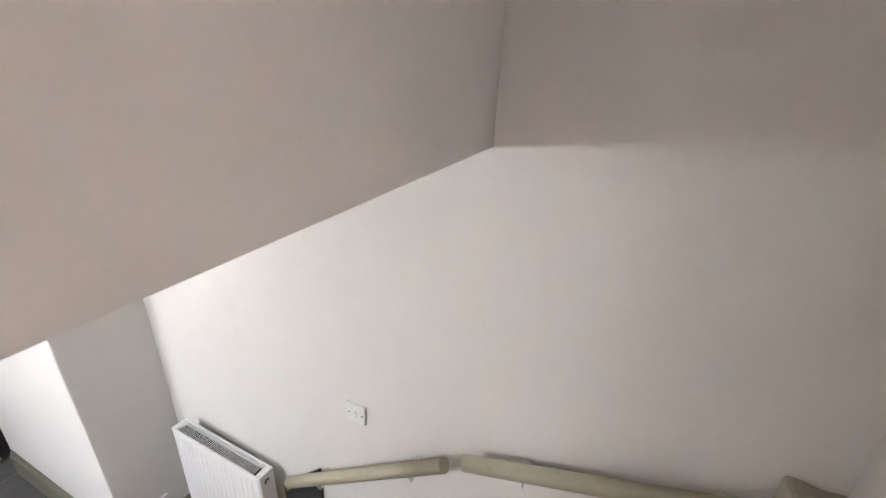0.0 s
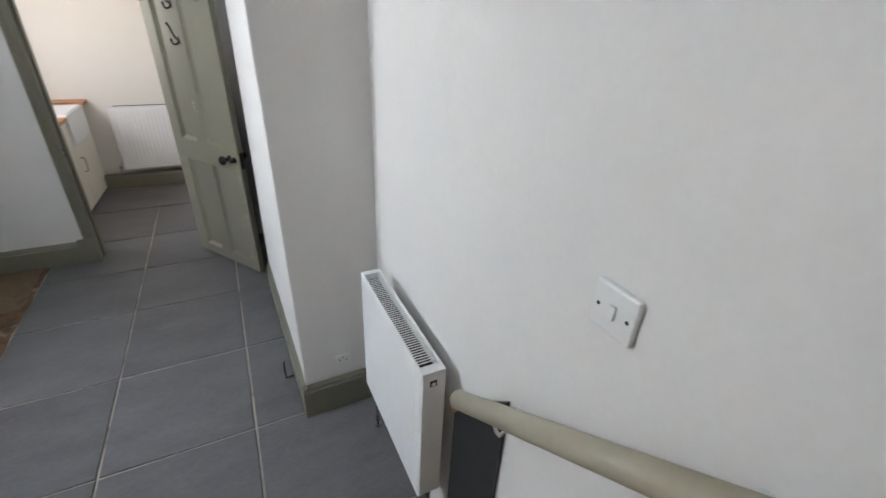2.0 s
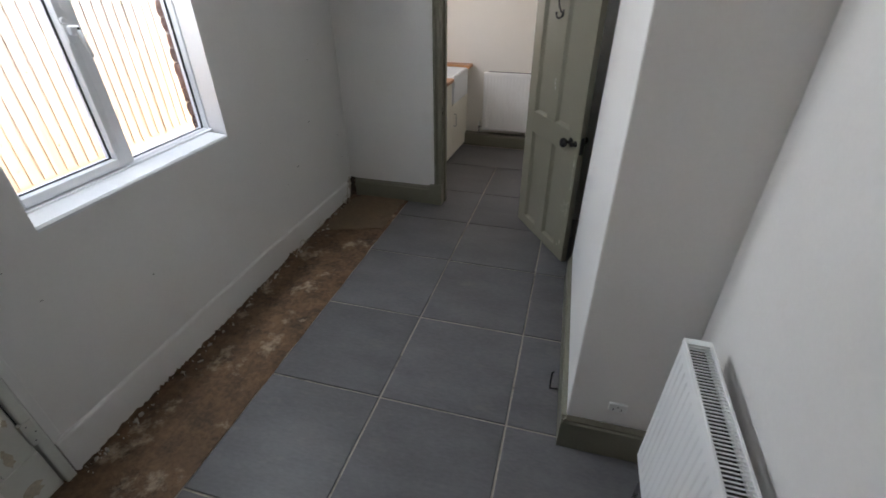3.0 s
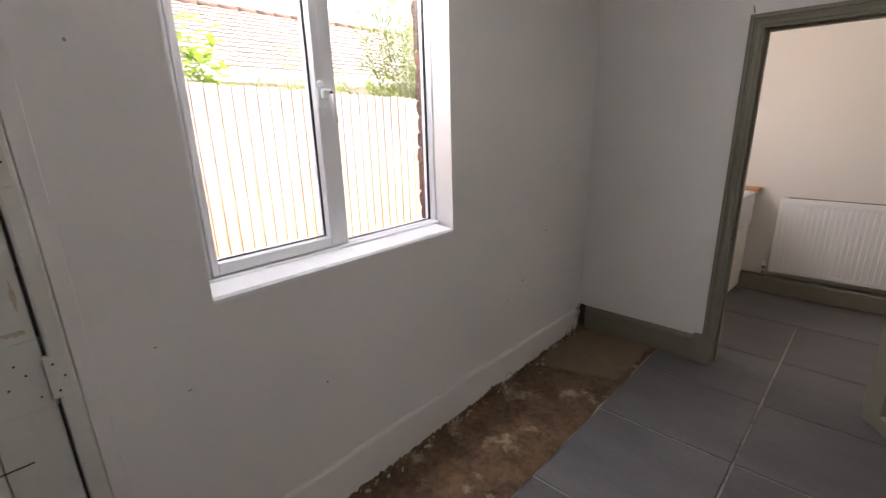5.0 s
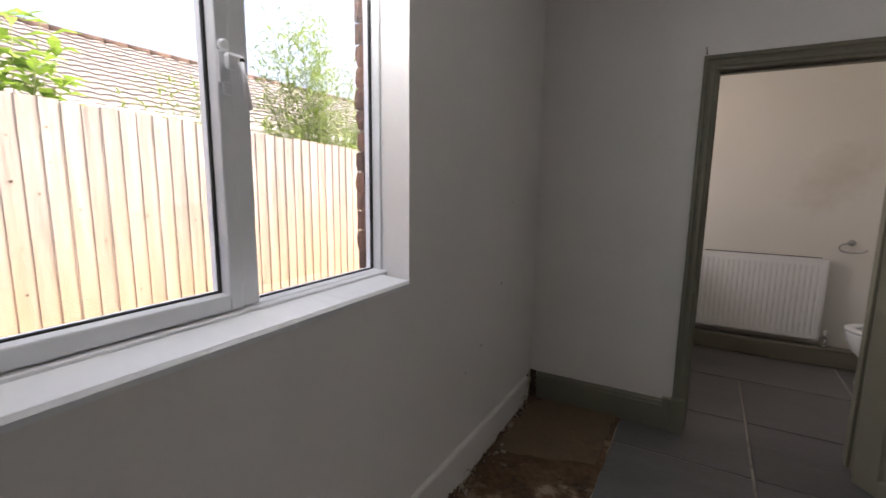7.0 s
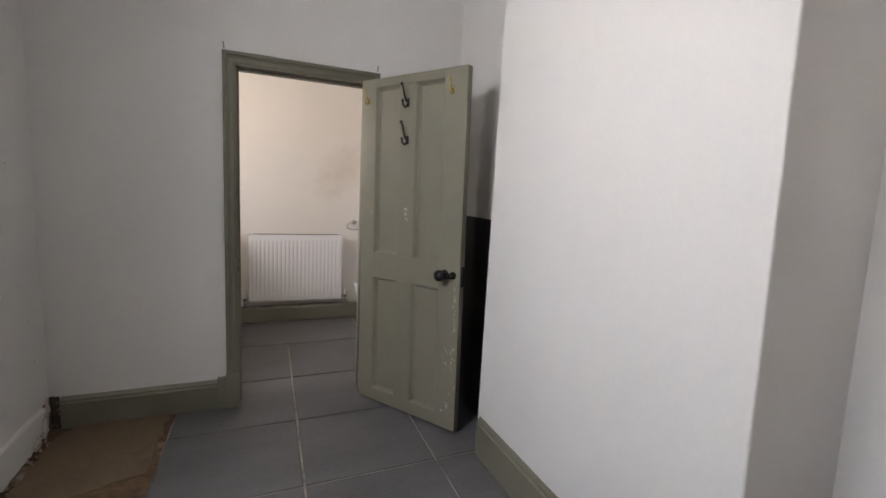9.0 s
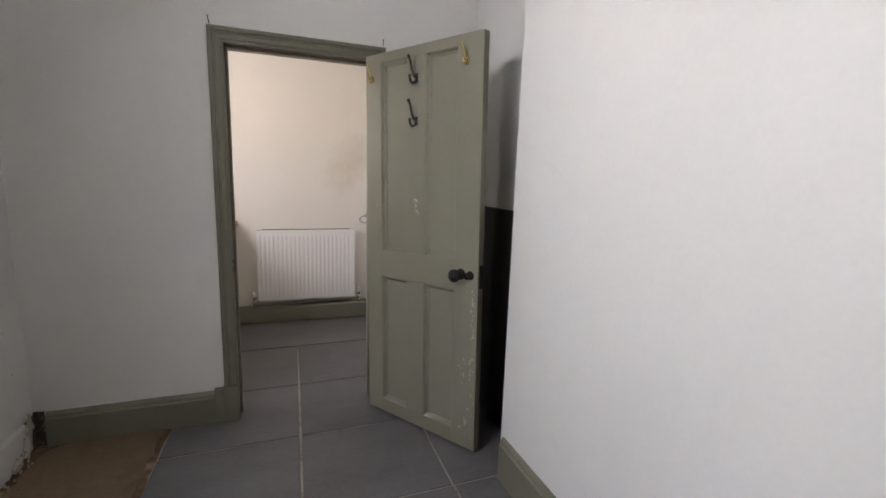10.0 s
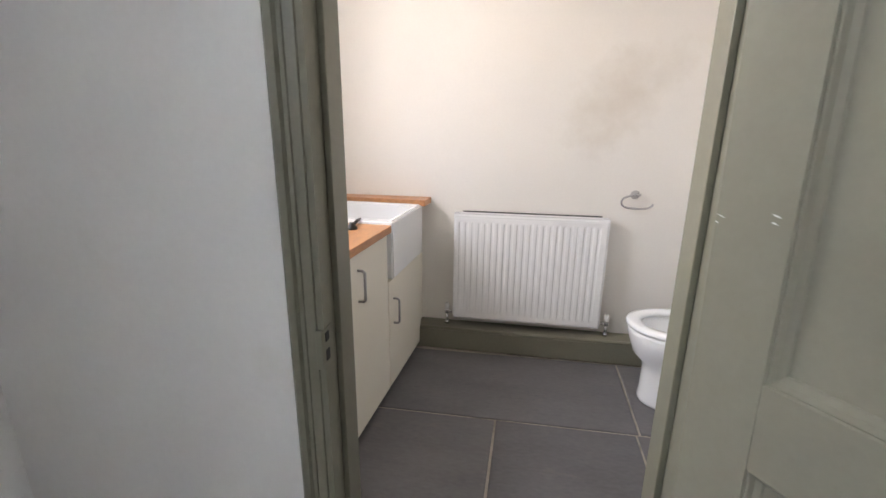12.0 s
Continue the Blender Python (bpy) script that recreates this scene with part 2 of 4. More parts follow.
def lathe(bm, profile, axis, origin, seg=24):
    """Turns (radius, height) pairs round the axis through origin."""
    q = Vector(axis).to_track_quat("Z", "Y").to_matrix()
    rings = [[bm.verts.new(Vector(origin) + q @ Vector((r * math.cos(2 * math.pi * k / seg), r * math.sin(2 * math.pi * k / seg), h))) for k in range(seg)] for r, h in profile]
    for a, b in zip(rings, rings[1:]):
        for k in range(seg):
            bm.faces.new((a[k], a[(k + 1) % seg], b[(k + 1) % seg], b[k])).smooth = True
    bm.faces.new(rings[0][::-1])
    bm.faces.new(rings[-1])


def mesh_of(name, bm, mat):
    bmesh.ops.recalc_face_normals(bm, faces=bm.faces)
    me = bpy.data.meshes.new(name)
    bm.to_mesh(me)
    bm.free()
    me.materials.append(mat)
    return me


def part(name, bm, mat, parent=None, label=""):
    """Links a bmesh as one mesh object under a thing or a part."""
    ob = new(name, mesh_of(name, bm, mat))
    if parent:
        ob.parent = parent
    return tagged(ob, label) if label else ob


def thing(name, label, category, at=(0, 0, 0), kind="", group=""):
    """An empty at a thing's base; its parts are built in the thing's own space."""
    ob = new(name)
    ob.empty_display_size = 0.1
    ob.location = at
    return tagged(ob, label, category, group, kind)


def structure(name, bm, mat, label=""):
    return tagged(part(name, bm, mat), label, kind="structure")


# ---- setting ----
XW, YD, YB = -1.55, 4.28, 6.06          # inner faces: window wall, door wall, bathroom's far wall
WT = 0.25                               # thickness of the outer wall
WY0, WY1, WZ0, WZ1 = 1.735, 2.835, 1.04, 2.45
H = 2.62
OX0, OX1, OH = -0.665, 0.088, 1.968       # door opening
WALL2 = YD + 0.15


def skewx(y):
    """The stair wall runs slightly askew."""
    return 0.840 + (y - 0.7) * 0.036


# window wall with its opening, and the back door's recess
DY0, DY1, DH = 0.5, 1.318, 2.0
structure("wall_west", boxes(
    (XW - WT, 5.3, 0, XW, YB + 0.5, H), (XW - WT, 4.6, 0, XW, 5.3, 1.3), (XW - WT, 4.6, 2.2, XW, 5.3, H), (XW - WT, WALL2, 0, XW, 4.6, H),
    (XW - WT, WY0, 0, XW, WY1, WZ0), (XW - WT, WY0, WZ1, XW, WY1, H), (XW - WT, DY1 + 0.07, 0, XW, WY0, H),
    (XW - WT, DY0 - 0.05, DH + 0.06, XW, DY1 + 0.07, H), (XW - WT, -2.2, 0, XW, DY0 - 0.05, H), (XW - WT, DY0 - 0.05, 0, XW - 0.09, DY1 + 0.07, DH + 0.06)), PAINT, "white painted outer wall with window")
bm = bmesh.new()
vs = box(bm, XW - WT, WY1, 0, XW, WALL2, H)
for v in vs:
    if v.co.x < XW - 0.1 and v.co.y < 3:
        v.co.y = 2.90
structure("wall_west_end", bm, PAINT, "white painted outer wall beyond the window")
structure("wall_door", boxes(
    (XW, YD, 0, OX0 - 0.02, WALL2, H), (OX1 + 0.02, YD, 0, 1.6, WALL2, H), (OX0 - 0.02, YD, OH + 0.02, OX1 + 0.02, WALL2, H)), PAINT, "white painted wall round the doorway")
bm = boxes((0.5, 2.081, 0, 1.6, 3.41, H), bevel=0.006)
for v in bm.verts:
    if v.co.y < 2.5:
        v.co.y += 0.027 * v.co.z
        if v.co.x < 0.6:
            v.co.x -= 0.012 * v.co.z
structure("chimney_breast", bm, PAINT, "white painted chimney breast")
structure("wall_alcove", boxes((0.69, 3.41, 0, 1.6, YD, H)), PAINT, "white painted alcove wall behind the open door")
bm = bmesh.new()
vs = box(bm, 0, -0.57, 0, 1.6, 2.2, 4.6)
for v in vs:
    if v.co.x < 0.5:
        v.co.x = skewx(v.co.y)
structure("wall_stair", bm, PAINT, "white painted wall along the stairs")
structure("wall_south", boxes((XW, -2.2, 0, 1.6, -2.0, 4.6), (0.0, -0.75, 0, 1.6, -0.57, 4.6)), PAINT, "plain white wall")
# Wall out of view, added to keep window light off the stair wall.
structure("wall_stair_side", boxes((-0.45, -2.0, 0, -0.36, 0.90, 2.515), (-0.45, -2.0, 2.515, -0.36, 0.30, 4.6)), PAINT, "unseen white wall shading the stairs")
# The narrow slot, out of view, is added to let sky light the stairwell.
structure("wall_upper", boxes((XW - WT, -2.2, H, XW, 0.55, 3.77), (XW - WT, -2.2, 3.86, XW, 0.55, 4.6), (XW - WT, -2.2, 3.77, XW, -0.95, 3.86), (XW - WT, -0.58, 3.77, XW, 0.55, 3.86), (XW, 0.55, H + 0.2, 1.6, 0.7, 4.6)), PAINT, "plain stairwell wall with an unseen light slot")
bm = bmesh.new()
vs = box(bm, XW, 0.305, 2.52, skewx(0.4), 0.55, 4.6)
structure("bulkhead", bm, PAINT, "white plastered bulkhead over the stairs")
structure("ceiling", boxes((XW - WT, 0.55, H, 1.6, YB + 0.5, H + 0.2)), CEIL, "plain white ceiling")
structure("ceiling_upper", boxes((XW - WT, -2.2, 4.6, 1.6, 0.7, 4.8)), CEIL, "plain white ceiling")

# stairs
stairs = thing("stairs", "timber stairs beside the white wall", "stairs", (0, 0, 0), kind="structure")
for k in range(6):
    y1 = 1.20 - 0.26 * k
    part("step", boxes((-0.35, y1 - (0.26 if k < 5 else 1.8), 0, skewx(y1) - 0.06, y1, 0.19 * (k + 1)), bevel=0.008), TREAD, stairs)

# floor: bedding, bare strip, tiles
structure("floor", boxes((XW - WT, -2.2, -0.2, 1.6, YB + 0.5, -0.007)), GROUT, "worn pale mortar joints under the tiles")
strip = bmesh.new()
NX, NY = 22, 130
grid = []
for i in range(NX + 1):
    col = []
    for j in range(NY + 1):
        y = 0.3 + 3.98 * j / NY
        x = XW - 0.02 + (0.519 + (y - 1.4) * 0.024) * i / NX
        p = Vector((x * 7, y * 7, 0.3))
        z = 0.003 + 0.007 * noise.noise(p) + 0.006 * noise.noise(p * 3.1) + 0.003 * noise.noise(p * 9)
        if i == NX:
            z = -0.003
            x += 0.012 * noise.noise(Vector((y * 6, 2, 0)))
        col.append(strip.verts.new((x, y, max(-0.0045, min(z, 0.009)))))
    grid.append(col)
for i in range(NX):
    for j in range(NY):
        strip.faces.new((grid[i][j], grid[i + 1][j], grid[i + 1][j + 1], grid[i][j + 1])).smooth = True
structure("floor_strip", strip, EARTH, "rough brown bare screed where tiles are missing")

# flat tan slab of screed near the doorway
TAN = material("tan_screed", (0.19, 0.13, 0.08), 0.75, vary=0.22, scale=5, grain=45, bump=0.35, second=(0.12, 0.075, 0.045), mask=(3.5, 0.6), spread=0.15)
bm = bmesh.new()
rnd9 = random.Random(9)
rim = []
for a, b, n9 in (((-1.515, 3.56), (-1.02, 3.70), 12), ((-1.02, 3.70), (-1.01, 4.25), 10), ((-1.01, 4.25), (-1.44, 4.25), 9), ((-1.44, 4.25), (-1.50, 4.12), 5), ((-1.50, 4.12), (-1.515, 3.56), 10)):
    for k in range(n9):
        rim.append((a[0] + (b[0] - a[0]) * k / n9 + rnd9.uniform(-0.009, 0.009), a[1] + (b[1] - a[1]) * k / n9 + (rnd9.uniform(-0.012, 0.012) if b[1] != a[1] else 0)))
low9 = [bm.verts.new((x, y, -0.004)) for x, y in rim]
top9 = [bm.verts.new((x * 0.992 - 0.0103, y * 0.994 + 0.024, 0.0115)) for x, y in rim]
for k in range(len(rim)):
    bm.faces.new((low9[k], low9[(k + 1) % len(rim)], top9[(k + 1) % len(rim)], top9[k]))
bm.faces.new(top9)
structure("floor_screed_slab", bm, TAN, "flat tan slab of screed by the doorway")

tile_floor = thing("tiled_floor", "large dark slate floor tiles with pale joints", "floor", kind="structure")
ROWS = [-2.0, -1.1, -0.47, 0.17, 0.81, 1.45, 2.105, 2.745, 3.40, 3.99, 4.585, 5.262, 5.88]


def joint(k, y):
    """Where the k-th long joint runs at y."""
    return (-1.052 + (y - 1.4) * 0.024, -0.41 + (y - 2.1) * 0.033, 0.24 + (y - 2.1) * 0.024, 0.90 + (y - 2.1) * 0.02, 1.55)[k]


def tile(corners, gap=0.0048, thick=0.016):
    bm = bmesh.new()
    cx, cy = sum(c[0] for c in corners) / 4, sum(c[1] for c in corners) / 4
    dz = random.uniform(-0.0012, 0.0012)
    low, mid, top = [], [], []
    for x, y in corners:
        sx, sy = (1 if x > cx else -1), (1 if y > cy else -1)
        x, y = x - sx * (gap + random.uniform(-0.001, 0.0015)), y - sy * (gap + random.uniform(-0.001, 0.0015))
        low.append(bm.verts.new((x, y, -thick)))
        mid.append(bm.verts.new((x, y, -0.0025 + dz)))
        top.append(bm.verts.new((x - sx * 0.004, y - sy * 0.004, dz)))
    for a, b in ((low, mid), (mid, top)):
        for k in range(4):
            bm.faces.new((a[k], a[(k + 1) % 4], b[(k + 1) % 4], b[k]))
    bm.faces.new(top)
    return bm


for y0, y1 in zip(ROWS, ROWS[1:]):
    for k in range(4):
        if y0 > 5.2:
            xs = ((-1.04, 0.335), (0.335, 0.96), (-1.55, -1.04))
            if k > 2:
                continue
            a0, a1 = xs[k]
            cs = [(a0, y0), (a1, y0), (a1 + 0.02 if a1 > 0 else a1, y1), (a0 + 0.02 if a0 > 0 else a0, y1)]
        else:
            cs = [(joint(k, y0), y0), (joint(k + 1, y0), y0), (joint(k + 1, y1), y1), (joint(k, y1), y1)]
        part("tile", tile(cs), SLATE, tile_floor)
    if 4.2 < y0 < 5.2:
        part("tile", tile([(-1.68, y0), (-1.04, y0), (-1.04, y1), (-1.68, y1)]), SLATE, tile_floor)


# ---- skirtings and trim ----
def skirting(name, a, b, h, depth, mat, label, lip=0.035):
    """A moulded skirting board from a to b (plan points), its back on that line and its face to the left of a -> b."""
    a, b = Vector((*a, 0)), Vector((*b, 0))
    d = (b - a).normalized()
    nrm = Vector((-d.y, d.x, 0))
    prof = [(0, 0), (depth, 0), (depth, h - lip), (depth * 0.62, h - lip + 0.006), (depth * 0.7, h - lip * 0.5), (depth * 0.35, h - 0.006), (depth * 0.2, h), (0, h)]
    bm = bmesh.new()
    n = max(2, int((b - a).length / 0.05))
    rings = []
    for k in range(n + 1):
        p = a + (b - a) * k / n
        w = 0.0012 * noise.noise(p * 9)
        rings.append([bm.verts.new(p + nrm * (u + (w if u > 0 else 0)) + Vector((0, 0, z + (w * 1.5 if z > 0 else 0)))) for u, z in prof])
    for r, s2 in zip(rings, rings[1:]):
        for j in range(len(prof)):
            bm.faces.new((r[j], r[(j + 1) % len(prof)], s2[(j + 1) % len(prof)], s2[j]))
    bm.faces.new(rings[0])
    bm.faces.new(rings[-1][::-1])
    return structure(name, bm, mat, label)


skirting("baseboard_door_wall", (-0.765, YD), (-1.50, YD), 0.172, 0.024, OLIVE, "chipped olive skirting board by the doorway")
skirting("baseboard_breast_side", (0.5, 2.06), (0.5, 3.38), 0.2, 0.022, OLIVE, "olive skirting board along the chimney breast")
skirting("baseboard_breast_front", (0.9, 2.082), (0.478, 2.082), 0.2, 0.022, OLIVE, "olive skirting board beside the radiator")

# painted-over base course of the window wall, broken along its foot
bm = bmesh.new()
n = 190
rows = []
for k in range(n + 1):
    y = 1.39 + (YD - 0.092 - 1.39) * k / n
    foot = 0.012 + 0.06 * max(0, noise.noise(Vector((y * 4, 1, 0)))) + 0.03 * abs(noise.noise(Vector((y * 19, 4, 0)))) + 0.018 * noise.noise(Vector((y * 60, 4, 0)))
    top = 0.206 - 0.034 * max(0, y - 2.9) + 0.003 * noise.noise(Vector((y * 6, 7, 0)))
    d = 0.017 + 0.003 * noise.noise(Vector((y * 4, 9, 0)))
    rows.append([bm.verts.new((XW + u, y, z)) for u, z in ((0.0, foot), (d, foot), (d, top - 0.008), (d - 0.006, top), (0.0, top + 0.003))])
for a, b in zip(rows, rows[1:]):
    for j in range(4):
        bm.faces.new((a[j], b[j], b[j + 1], a[j + 1]))
bm.faces.new(rows[0])
bm.faces.new(rows[-1])
structure("baseboard_window_wall", bm, PAINT, "white painted base course, broken along its foot")
structure("wall_foot", boxes((XW - 0.002, 1.39, -0.01, XW + 0.006, YD - 0.08, 0.085)), EARTH, "bare brown masonry along the wall's foot")
bm = bmesh.new()
for k in range(150):
    y = random.uniform(1.4, 4.15)
    x = XW + 0.016 + abs(random.gauss(0, 0.035))
    r = random.uniform(0.0015, 0.005) if k % 6 else random.uniform(0.008, 0.02)
    turn, slim = random.uniform(0, 3.14), random.uniform(0.25, 0.7)
    ring9 = []
    for j in range(7):
        a = j * 2 * math.pi / 7
        u, v = r * math.cos(a) * random.uniform(0.6, 1.3), r * slim * math.sin(a) * random.uniform(0.6, 1.3)
        ring9.append((x + u * math.sin(turn) + v * math.cos(turn), y + u * math.cos(turn) - v * math.sin(turn)))
    low = [bm.verts.new((px, py, 0.002)) for px, py in ring9]
    tilt = random.uniform(-0.25, 0.25)
    high = [bm.verts.new((x + (px - x) * 0.85, y + (py - y) * 0.85, 0.010 + min(r * 0.35, 0.004) + tilt * (py - y) * 0.5)) for px, py in ring9]
    for j in range(7):
        bm.faces.new((low[j], low[(j + 1) % 7], high[(j + 1) % 7], high[j]))
    bm.faces.new(high)
rub = part("plaster_crumbs", bm, PLASTER)
tagged(rub, "pale crumbs of broken plaster along the wall", "rubble", kind="stuff")
# the hole at the corner where the board stops short
structure("corner_hole", boxes((XW, YD - 0.006, 0.0, XW + 0.045, YD - 0.002, 0.175), (XW + 0.0065, YD - 0.096, 0.0, XW + 0.009, YD - 0.006, 0.17), (XW + 0.009, YD - 0.018, 0.03, XW + 0.022, YD - 0.006, 0.18)), material("dark_hollow", (0.06, 0.04, 0.028), 0.9, vary=0.5, scale=20, bump=0.8, second=(0.26, 0.19, 0.13), mask=(28, 0.56), spread=0.06), "dark crumbling gap in the corner")

rnd7 = random.Random(7)
for cy, cz, ry, rz in ((4.17, 0.07, 0.045, 0.085), (4.08, 0.035, 0.06, 0.04), (4.20, 0.15, 0.035, 0.06), (3.62, 0.03, 0.07, 0.035), (3.30, 0.025, 0.05, 0.03)):
    bm = bmesh.new()
    ctr = bm.verts.new((XW + 0.012, cy, cz))
    rim = [bm.verts.new((XW + 0.0195, cy + ry * math.cos(a) * rnd7.uniform(0.5, 1.15), max(0.004, cz + rz * math.sin(a) * rnd7.uniform(0.5, 1.15)))) for a in [j * math.pi / 10 for j in range(20)]]
    for j in range(20):
        bm.faces.new((rim[j], rim[(j + 1) % 20], ctr))
    structure("broken_plaster", bm, PLASTER, "broken brown plaster at the foot of the corner")

# ---- doorway ----
door_trim = thing("door_frame", "olive painted moulded door frame, chipped", "door frame", kind="structure")


def moulding(pts, nrm, prof, close=False):
    """Sweeps a profile (across, out) along an L or U of points in the wall plane; 'across' points away from the opening."""
    bm = bmesh.new()
    rings = []
    for p, side in pts:
        rings.append([bm.verts.new(Vector(p) + Vector(side) * u + Vector(nrm) * v) for u, v in prof])
    for a, b in zip(rings, rings[1:]):
        for j in range(len(prof)):
            bm.faces.new((a[j], a[(j + 1) % len(prof)], b[(j + 1) % len(prof)], b[j]))
    bm.faces.new(rings[0])
    bm.faces.new(rings[-1][::-1])
    return bm


PROF = [(0, 0), (0, 0.010), (0.012, 0.012), (0.014, 0.017), (0.034, 0.017), (0.036, 0.021), (0.043, 0.023), (0.048, 0.032), (0.061, 0.034), (0.067, 0.029), (0.067, 0)]
ix0, ix1, iz = OX0 + 0.012, OX1 - 0.012, OH - 0.012
part("architrave", moulding([((ix0, YD, 0.2), (-1, 0, 0)), ((ix0, YD, iz), (-1, 0, 1)), ((ix1, YD, iz), (1, 0, 1)), ((ix1, YD, 0.0), (1, 0, 0))], (0, -1, 0), PROF), OLIVE, door_trim)
part("plinth_block", boxes((ix0 - 0.073, YD - 0.038, 0, ix0, YD, 0.2), bevel=0.003), OLIVE, door_trim)
part("plinth_block", boxes((OX0 - 0.105, YD - 0.029, 0, ix0 - 0.073, YD, 0.188), bevel=0.003), OLIVE, door_trim)
part("jamb", boxes((OX0 - 0.02, YD - 0.001, 0, OX0 + 0.01, WALL2 + 0.012, OH), bevel=0.002), OLIVE, door_trim)
part("jamb", boxes((OX1 - 0.01, YD - 0.001, 0, OX1 + 0.02, WALL2 + 0.012, OH), bevel=0.002), OLIVE, door_trim)
part("head", boxes((OX0 + 0.01, YD - 0.001, OH - 0.01, OX1 - 0.01, WALL2 + 0.012, OH + 0.02), bevel=0.002), OLIVE, door_trim)
part("door_stop", boxes((OX0 + 0.01, YD + 0.052, 0, OX0 + 0.024, YD + 0.095, OH - 0.01), bevel=0.002), OLIVE, door_trim)
part("door_stop", boxes((OX1 - 0.024, YD + 0.052, 0, OX1 - 0.01, YD + 0.095, OH - 0.01), bevel=0.002), OLIVE, door_trim)
part("door_stop", boxes((OX0 + 0.024, YD + 0.052, OH - 0.024, OX1 - 0.024, YD + 0.095, OH - 0.01), bevel=0.002), OLIVE, door_trim)
keep = part("strike_plate", boxes((OX0 - 0.004, YD - 0.020, 0.805, OX0 + 0.0125, YD + 0.03, 0.895), bevel=0.002), OLIVE, door_trim, "painted-over metal strike plate")
part("strike_slot", boxes((OX0 + 0.0115, YD - 0.006, 0.865, OX0 + 0.0145, YD + 0.01, 0.885), (OX0 + 0.0115, YD - 0.006, 0.820, OX0 + 0.0145, YD + 0.01, 0.845)), GASKET, keep)
for x in (ix0 - 0.055, ix1 + 0.06):
    bm = bmesh.new()
    cyl(bm, (x, YD + 0.01, iz + 0.069), (x - 0.006, YD - 0.022, iz + 0.11), 0.0022, 8)
    part("nail", bm, IRON, door_trim, "bent dark nail over the frame")

# open door leaf
LEAF_W, LEAF_H, LEAF_T = 0.742, 1.953, 0.042
leaf = thing("door_1", "olive-grey four-panel door standing open, paint chipped", "door", (0.088, 4.215, 0.006), kind="structure")
leaf.rotation_euler = (0, radians(-1.2), radians(-58.5))
XS = (0.0, 0.112, 0.296, 0.415, 0.606, LEAF_W)
ZS = (0.0, 0.075, 0.792, 0.938, 1.905, LEAF_H)


def stile(x0, z0, x1, z1):
    return boxes((x0, -LEAF_T, z0, x1, 0, z1), bevel=0.0015)


part("stile", stile(0, 0, XS[1], LEAF_H), DOORP, leaf)
part("stile", stile(XS[4], 0, LEAF_W, LEAF_H), DOORP, leaf)
part("bottom_rail", stile(XS[1], 0, XS[4], ZS[1]), DOORP, leaf)
part("lock_rail", stile(XS[1], ZS[2], XS[4], ZS[3]), DOORP, leaf)
part("top_rail", stile(XS[1], ZS[4], XS[4], LEAF_H), DOORP, leaf)
part("muntin", stile(XS[2], ZS[3], XS[3], ZS[4]), DOORP, leaf)
part("muntin", stile(XS[2], ZS[1], XS[3], ZS[2]), DOORP, leaf)


def door_panel(x0, z0, x1, z1):
    """A sunk panel with moulded edge on both sides."""
    bm = bmesh.new()
    for sgn, y0 in ((-1, -LEAF_T), (1, 0.0)):
        steps = ((0.0, -0.001), (0.0015, -0.004), (0.004, -0.003), (0.006, -0.005), (0.010, -0.0125), (0.018, -0.0175), (0.0205, -0.0215))
        loops = []
        for inset, depth in steps:
            y = y0 + sgn * depth
            loops.append([bm.verts.new(p) for p in ((x0 + inset, y, z0 + inset), (x1 - inset, y, z0 + inset), (x1 - inset, y, z1 - inset), (x0 + inset, y, z1 - inset))])
        for a, b in zip(loops, loops[1:]):
            for k in range(4):
                bm.faces.new((a[k], a[(k + 1) % 4], b[(k + 1) % 4], b[k]))
        bm.faces.new(loops[-1])
    return bm


for x0, x1 in ((XS[1], XS[2]), (XS[3], XS[4])):
    for z0, z1 in ((ZS[1], ZS[2]), (ZS[3], ZS[4])):
        part("panel", door_panel(x0, z0, x1, z1), DOORP, leaf)
# paint scars: bare and pale flakes
CHIP = material("chipped_pale_paint", (0.44, 0.41, 0.33), 0.6, vary=0.15, grain=90, bump=0.2)


def flakes(spots, y, seed):
    rnd = random.Random(seed)
    bm = bmesh.new()
    for x, z, sx, sz, cnt in spots:
        for _ in range(cnt):
            cx, cz = rnd.gauss(x, sx), rnd.gauss(z, sz)
            rx, rz = rnd.uniform(0.0015, 0.006), rnd.uniform(0.002, 0.015)
            vs = [bm.verts.new((cx + rx * math.cos(a) * rnd.uniform(0.4, 1.2), y, cz + rz * math.sin(a) * rnd.uniform(0.4, 1.2))) for a in [j * math.pi / 4 for j in range(8)]]
            bm.faces.new(vs)
    return bm


